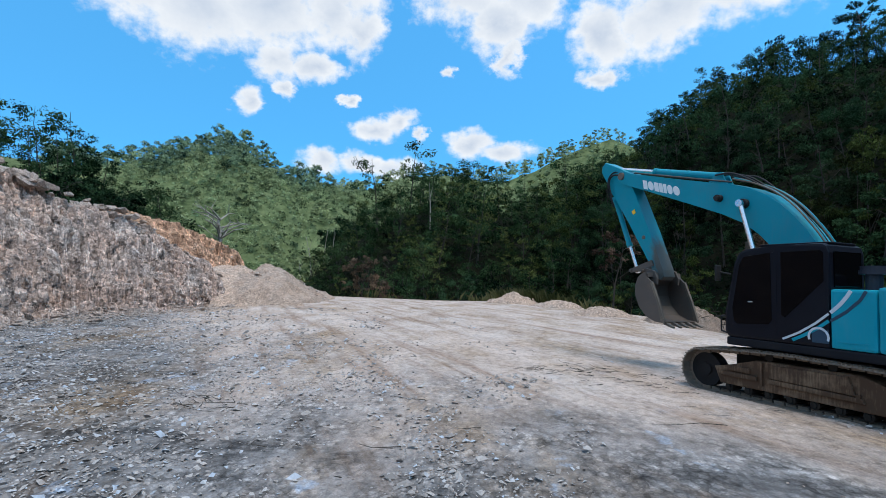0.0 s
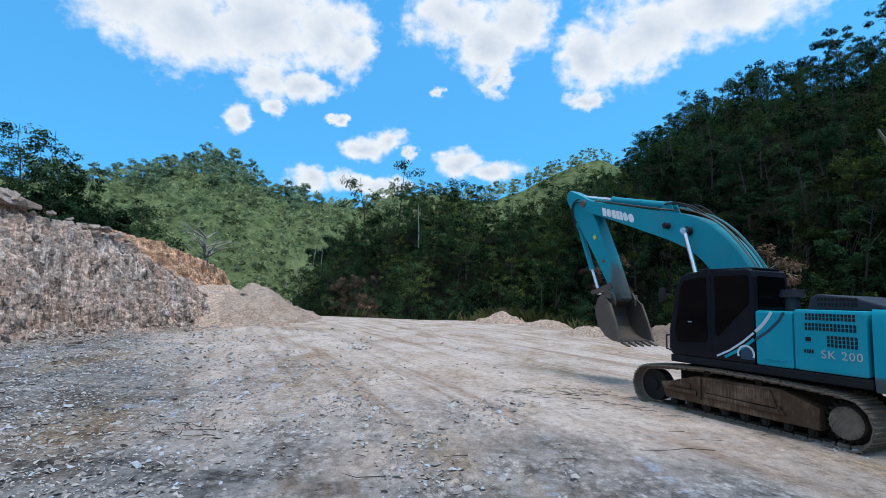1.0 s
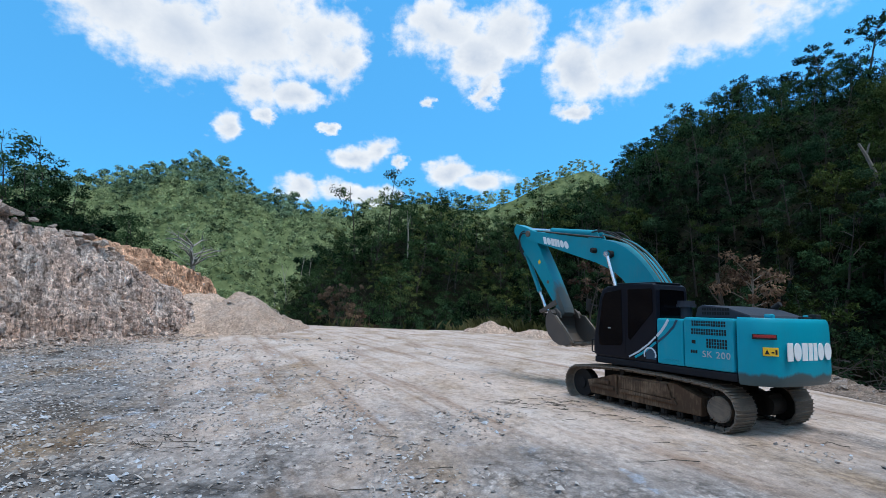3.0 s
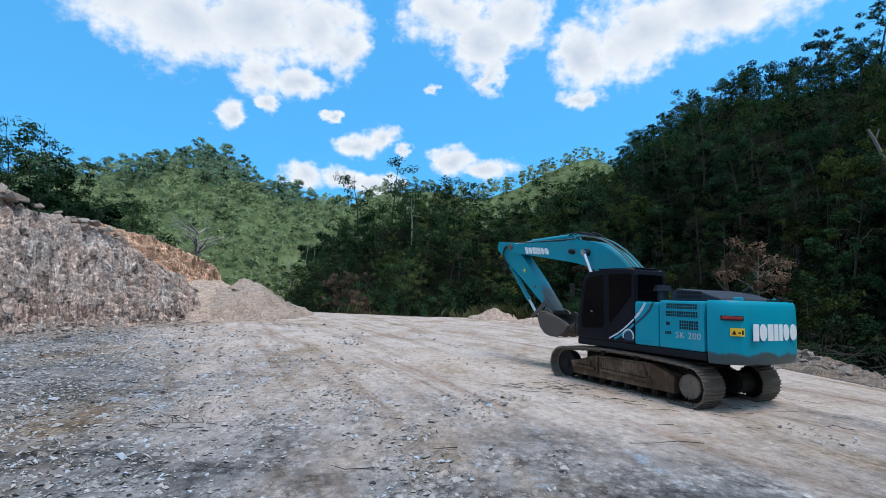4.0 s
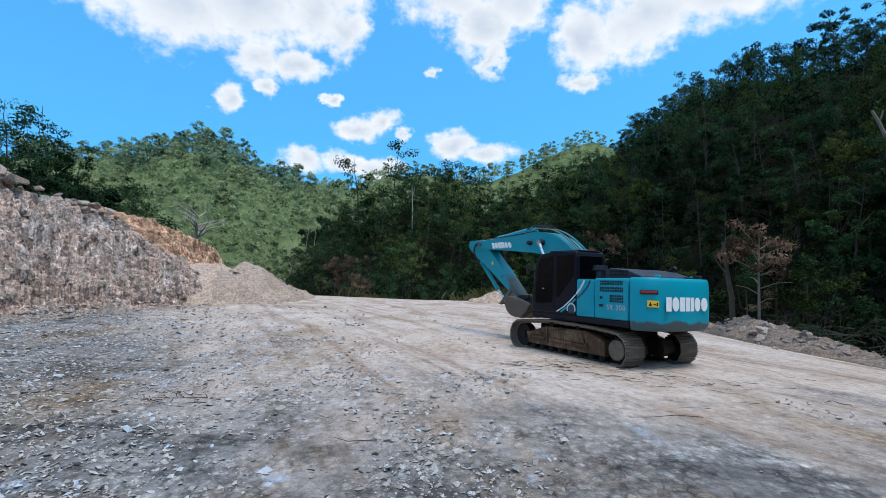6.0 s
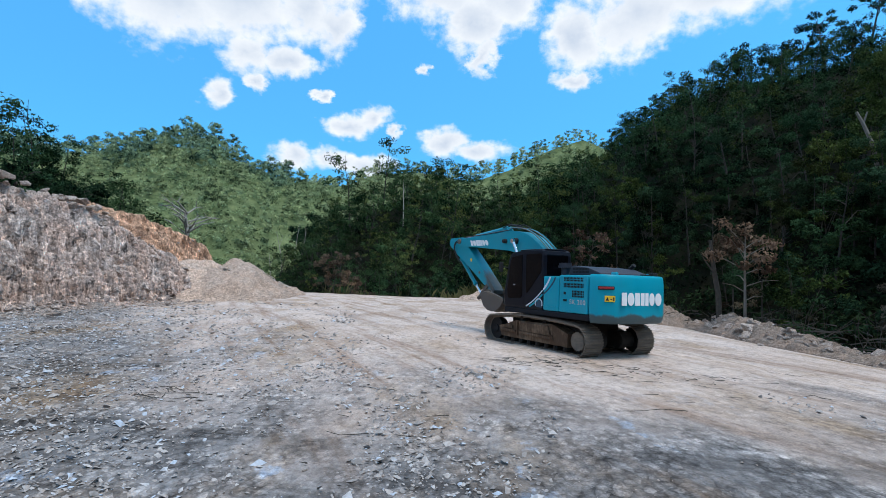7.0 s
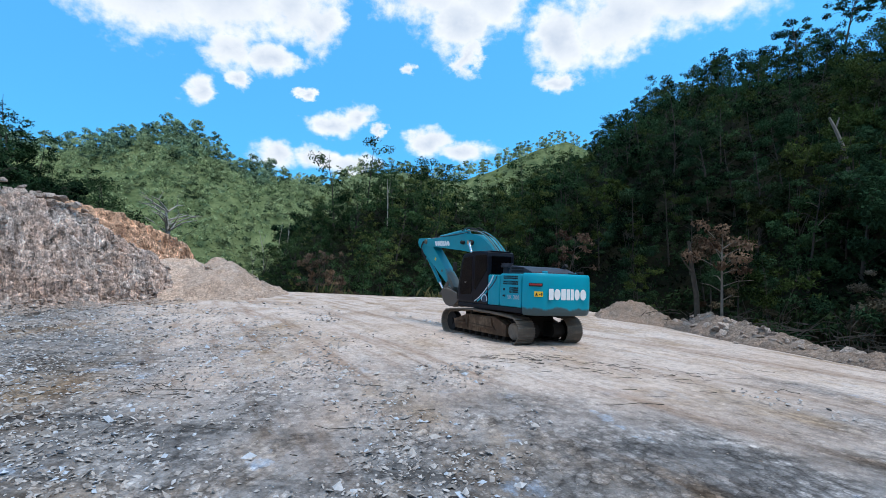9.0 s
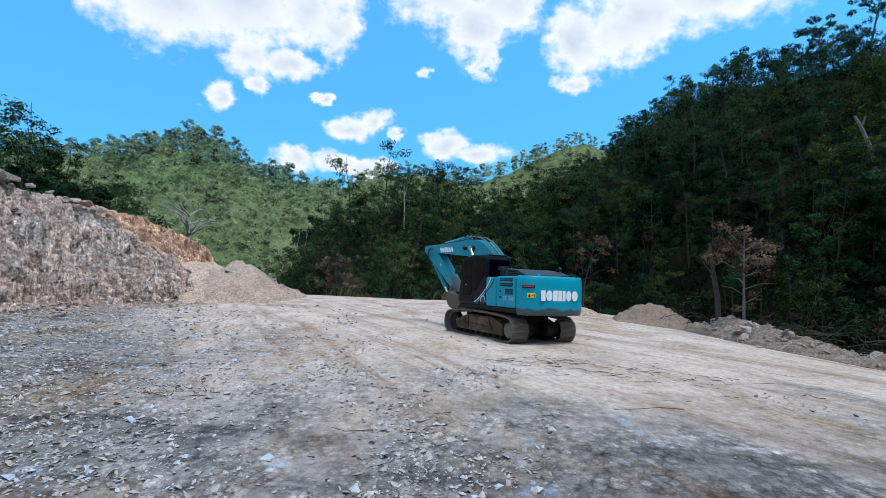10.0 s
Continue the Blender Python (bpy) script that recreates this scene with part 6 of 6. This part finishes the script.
woods()


def single_trees():
    # a slender tree with withered leaves beside a bare broken trunk, behind the rubble
    rnd = random.Random(21)
    paths = [[((0, 0, -1.0), 0.075), ((0.03, 0, 1.5), 0.06), ((-0.02, 0, 3.0), 0.045), ((0.06, 0, 4.7), 0.012)]]
    tips = []
    for k in range(15):
        h = 1.7 + 2.6 * (k / 14) ** 0.7
        a = k * 2.4 + rnd.uniform(-0.4, 0.4)
        reach_out = rnd.uniform(0.9, 1.75) * (1.0 if h < 3.6 else 0.7)
        end = Vector((math.cos(a) * reach_out, math.sin(a) * reach_out, h + rnd.uniform(0.1, 0.75) * (h - 1.2) / 2))
        bow = Vector((end.x * 0.5, end.y * 0.5, h + 0.35 * (end.z - h) + 0.1))
        paths.append([((0, 0, h - 0.1), 0.026), (bow[:], 0.017), (end[:], 0.006)])
        if h > 2.7:
            tips.append(end[:])
            tips.append((bow * 0.4 + end * 0.6)[:])
    tips.append((0.05, 0, 4.6))
    npr = np.random.default_rng(22)
    crown = leaf_cloud(npr, np.array(tips), npr.uniform(0.3, 0.6, len(tips)), 850, 0.19, 0.5)
    tree = tree_thing("withered_tree", (crown, branch_mesh(paths)), LEAF_DRY, DULLBARK, "slender tree with withered brown leaves behind the rubble", "tree", "")
    x, y, z = on_land(33.9, 27.6)
    tree.matrix_basis = pose(x, y, max(z, -0.6), 0, 1, 40)
    model = tree_model(405, 5.5, 1.7, 14, 420, 0.24, 0.5, trunk=0.06, open_crown=0.7)
    tree = tree_thing("withered_tree", model, LEAF_DRY, BARK, "small tree with withered brown leaves at the edge", "tree", "")
    x, y, z = on_land(18.5, 35)
    tree.matrix_basis = pose(x, y, z)
    rnd = random.Random(9)
    v, f = branch_mesh([[((0, 0, -1), 0.15), ((-0.08, 0, 1.6), 0.13), ((-0.26, 0.1, 2.9), 0.11), ((-0.45, 0.1, 4.3), 0.07)], [((-0.22, 0, 2.6), 0.05), ((-0.65, 0.1, 3.2), 0.03), ((-0.9, 0.2, 3.7), 0.01)]])
    snag = mesh_object("dead_tree", v, f, BARK)
    x, y, z = on_land(31.8, 28.2)
    snag.matrix_world = pose(x, y, max(z, -0.6) + 0.2, 0, 0, 0)
    tagged(snag, "bare broken grey trunk behind the rubble", "tree trunk")
    # a forked pale trunk, broken off, high on the slope
    v, f = branch_mesh([[((1.8, 0, -8.5), 0.17), ((0.6, 0, 0), 0.15), ((0.0, 0, 1.9), 0.13), ((-0.4, 0, 2.9), 0.10)], [((0.0, 0, 1.8), 0.09), ((0.28, 0, 2.8), 0.06)]])
    snag = mesh_object("dead_tree", v, f, DULLBARK)
    x, y, z = on_land(42.9, 39.5)
    snag.matrix_world = pose(x, y, 10.9, 0, 0, -42) @ Matrix.Diagonal((0.75, 0.75, 0.75, 1))
    tagged(snag, "forked pale trunk broken off above the slope woods", "tree trunk")
    # a dead pale tree beyond the orange bank
    paths = [[((0, 0, -6), 0.20), ((0.1, 0, 2.5), 0.16), ((-0.2, 0, 4.5), 0.10)]]
    for k in range(16):
        a, h = rnd.uniform(0, 6.28), rnd.uniform(2.4, 4.6)
        p = Vector((0, 0, h))
        q = p + Vector((math.cos(a) * rnd.uniform(0.9, 1.8), math.sin(a) * 1.2, rnd.uniform(0.5, 1.2)))
        e = q + Vector((math.cos(a) * rnd.uniform(0.6, 1.4), math.sin(a), rnd.uniform(-0.1, 0.7)))
        paths.append([(p[:], 0.085), (q[:], 0.055), (e[:], 0.015)])
        e2 = q + Vector((rnd.uniform(-0.8, 0.8), rnd.uniform(-0.8, 0.8), rnd.uniform(0.3, 1.0)))
        paths.append([(q[:], 0.05), (e2[:], 0.012)])
    v, f = branch_mesh(paths)
    dead = mesh_object("dead_tree", v, f, PALEBARK)
    x, y, z = on_land(-24.0, 66)
    dead.matrix_world = pose(x, y, 3.2, 0, 0, 0) @ Matrix.Diagonal((1.4, 1.4, 1.2, 1))
    tagged(dead, "bare pale dead tree beyond the orange bank", "tree")
    # bare pale stems standing out of the woods
    for b, r, h, w in ((-1.6, 76, 7.5, 0.10), (-14.5, 90, 8, 0.10), (-13.4, 94, 9, 0.09), (-15.6, 92, 8, 0.09), (-12.4, 96, 8, 0.08)):
        x, y, z = on_land(b, r)
        lean = rnd.gauss(0, 0.8)
        v, f = branch_mesh([[((0, 0, -1), w), ((lean * 0.3, 0, h * 0.5), w * 0.75), ((lean, 0, h), w * 0.2)], [((lean * 0.5, 0, h * 0.7), w * 0.4), ((lean * 0.5 + 0.35, 0.2, h * 0.92), 0.015)]])
        stem = mesh_object("bare_stem", v, f, PALEBARK)
        stem.matrix_world = pose(x, y, z)
        tagged(stem, "bare pale tree stem rising from the woods", "tree trunk", "bare stems in the woods")
    # tall dry grass along the far rim
    rng = np.random.default_rng(8)
    n = 5200
    x = rng.uniform(-9, 17, n)
    y = np.interp(x, [-9, 0, 5, 8, 11, 14, 17], [51, 50.5, 50, 46, 40, 32, 27]) + rng.normal(0.8, 0.9, n)
    keep = rng.random(n) < np.interp(x, [-9, 2, 5, 12, 17], [0.25, 0.35, 1, 1, 0.3])
    x, y = x[keep], y[keep]
    z = land(x, y)
    h, a, w = rng.uniform(0.4, 1.5, len(x)), rng.uniform(0, 6.28, len(x)), rng.uniform(0.012, 0.03, len(x))
    lx, ly = rng.normal(0, 0.35, len(x)) * h, rng.normal(0, 0.35, len(x)) * h
    dx, dy = np.cos(a) * w, np.sin(a) * w
    verts = np.stack([np.stack([x - dx, y - dy, z - 0.1], 1), np.stack([x + dx, y + dy, z - 0.1], 1), np.stack([x + dx + lx * 0.4, y + dy + ly * 0.4, z + h * 0.65], 1), np.stack([x + lx, y + ly, z + h], 1)], 1).reshape(-1, 3)
    tagged(mesh_object("dry_grass", verts, np.arange(len(x) * 4).reshape(-1, 4), GRASS), "tall dry grass along the rim of the yard", "grass", kind="stuff")


single_trees()


# ---- movement ----
def drive(t):
    times = [r[0] for r in DRIVE]
    return [float(np.interp(t, times, [r[k] for r in DRIVE])) for k in (1, 2, 3)]


def motions():
    rows = []
    for t, x, y, heading in DRIVE:
        rows.append((t, pose(x, y, 0.20 - 0.012, 0, 0, heading)))
    walk(EXCAVATOR, rows)
    times = [k * 0.25 for k in range(41)]
    fine = [k * 0.2 for k in range(51)]
    for name, ob in ARM.items():
        walk(ob, [(t, arm_poses(t)[name]) for t in times])
    travelled, gone, last = {}, 0.0, drive(0)
    for k in range(201):
        t = k * 0.05
        now = drive(t)
        gone += math.hypot(now[0] - last[0], now[1] - last[1])
        last = now
        travelled[round(t, 2)] = gone
    for ob, (centre, r) in WHEELS.items():
        walk(ob, [(t, Matrix.Translation(centre) @ Matrix.Rotation(-travelled[round(t, 2)] / r, 4, "X")) for t in fine])
    for ob, side, start in SHOE_LIST:
        shoe_rows = []
        for t in fine:
            y, z, tilt = track_point(start + travelled[round(t, 2)])
            shoe_rows.append((t, pose(TRACK_X[side], y, z, tilt, 0, 0)))
        walk(ob, shoe_rows)


motions()
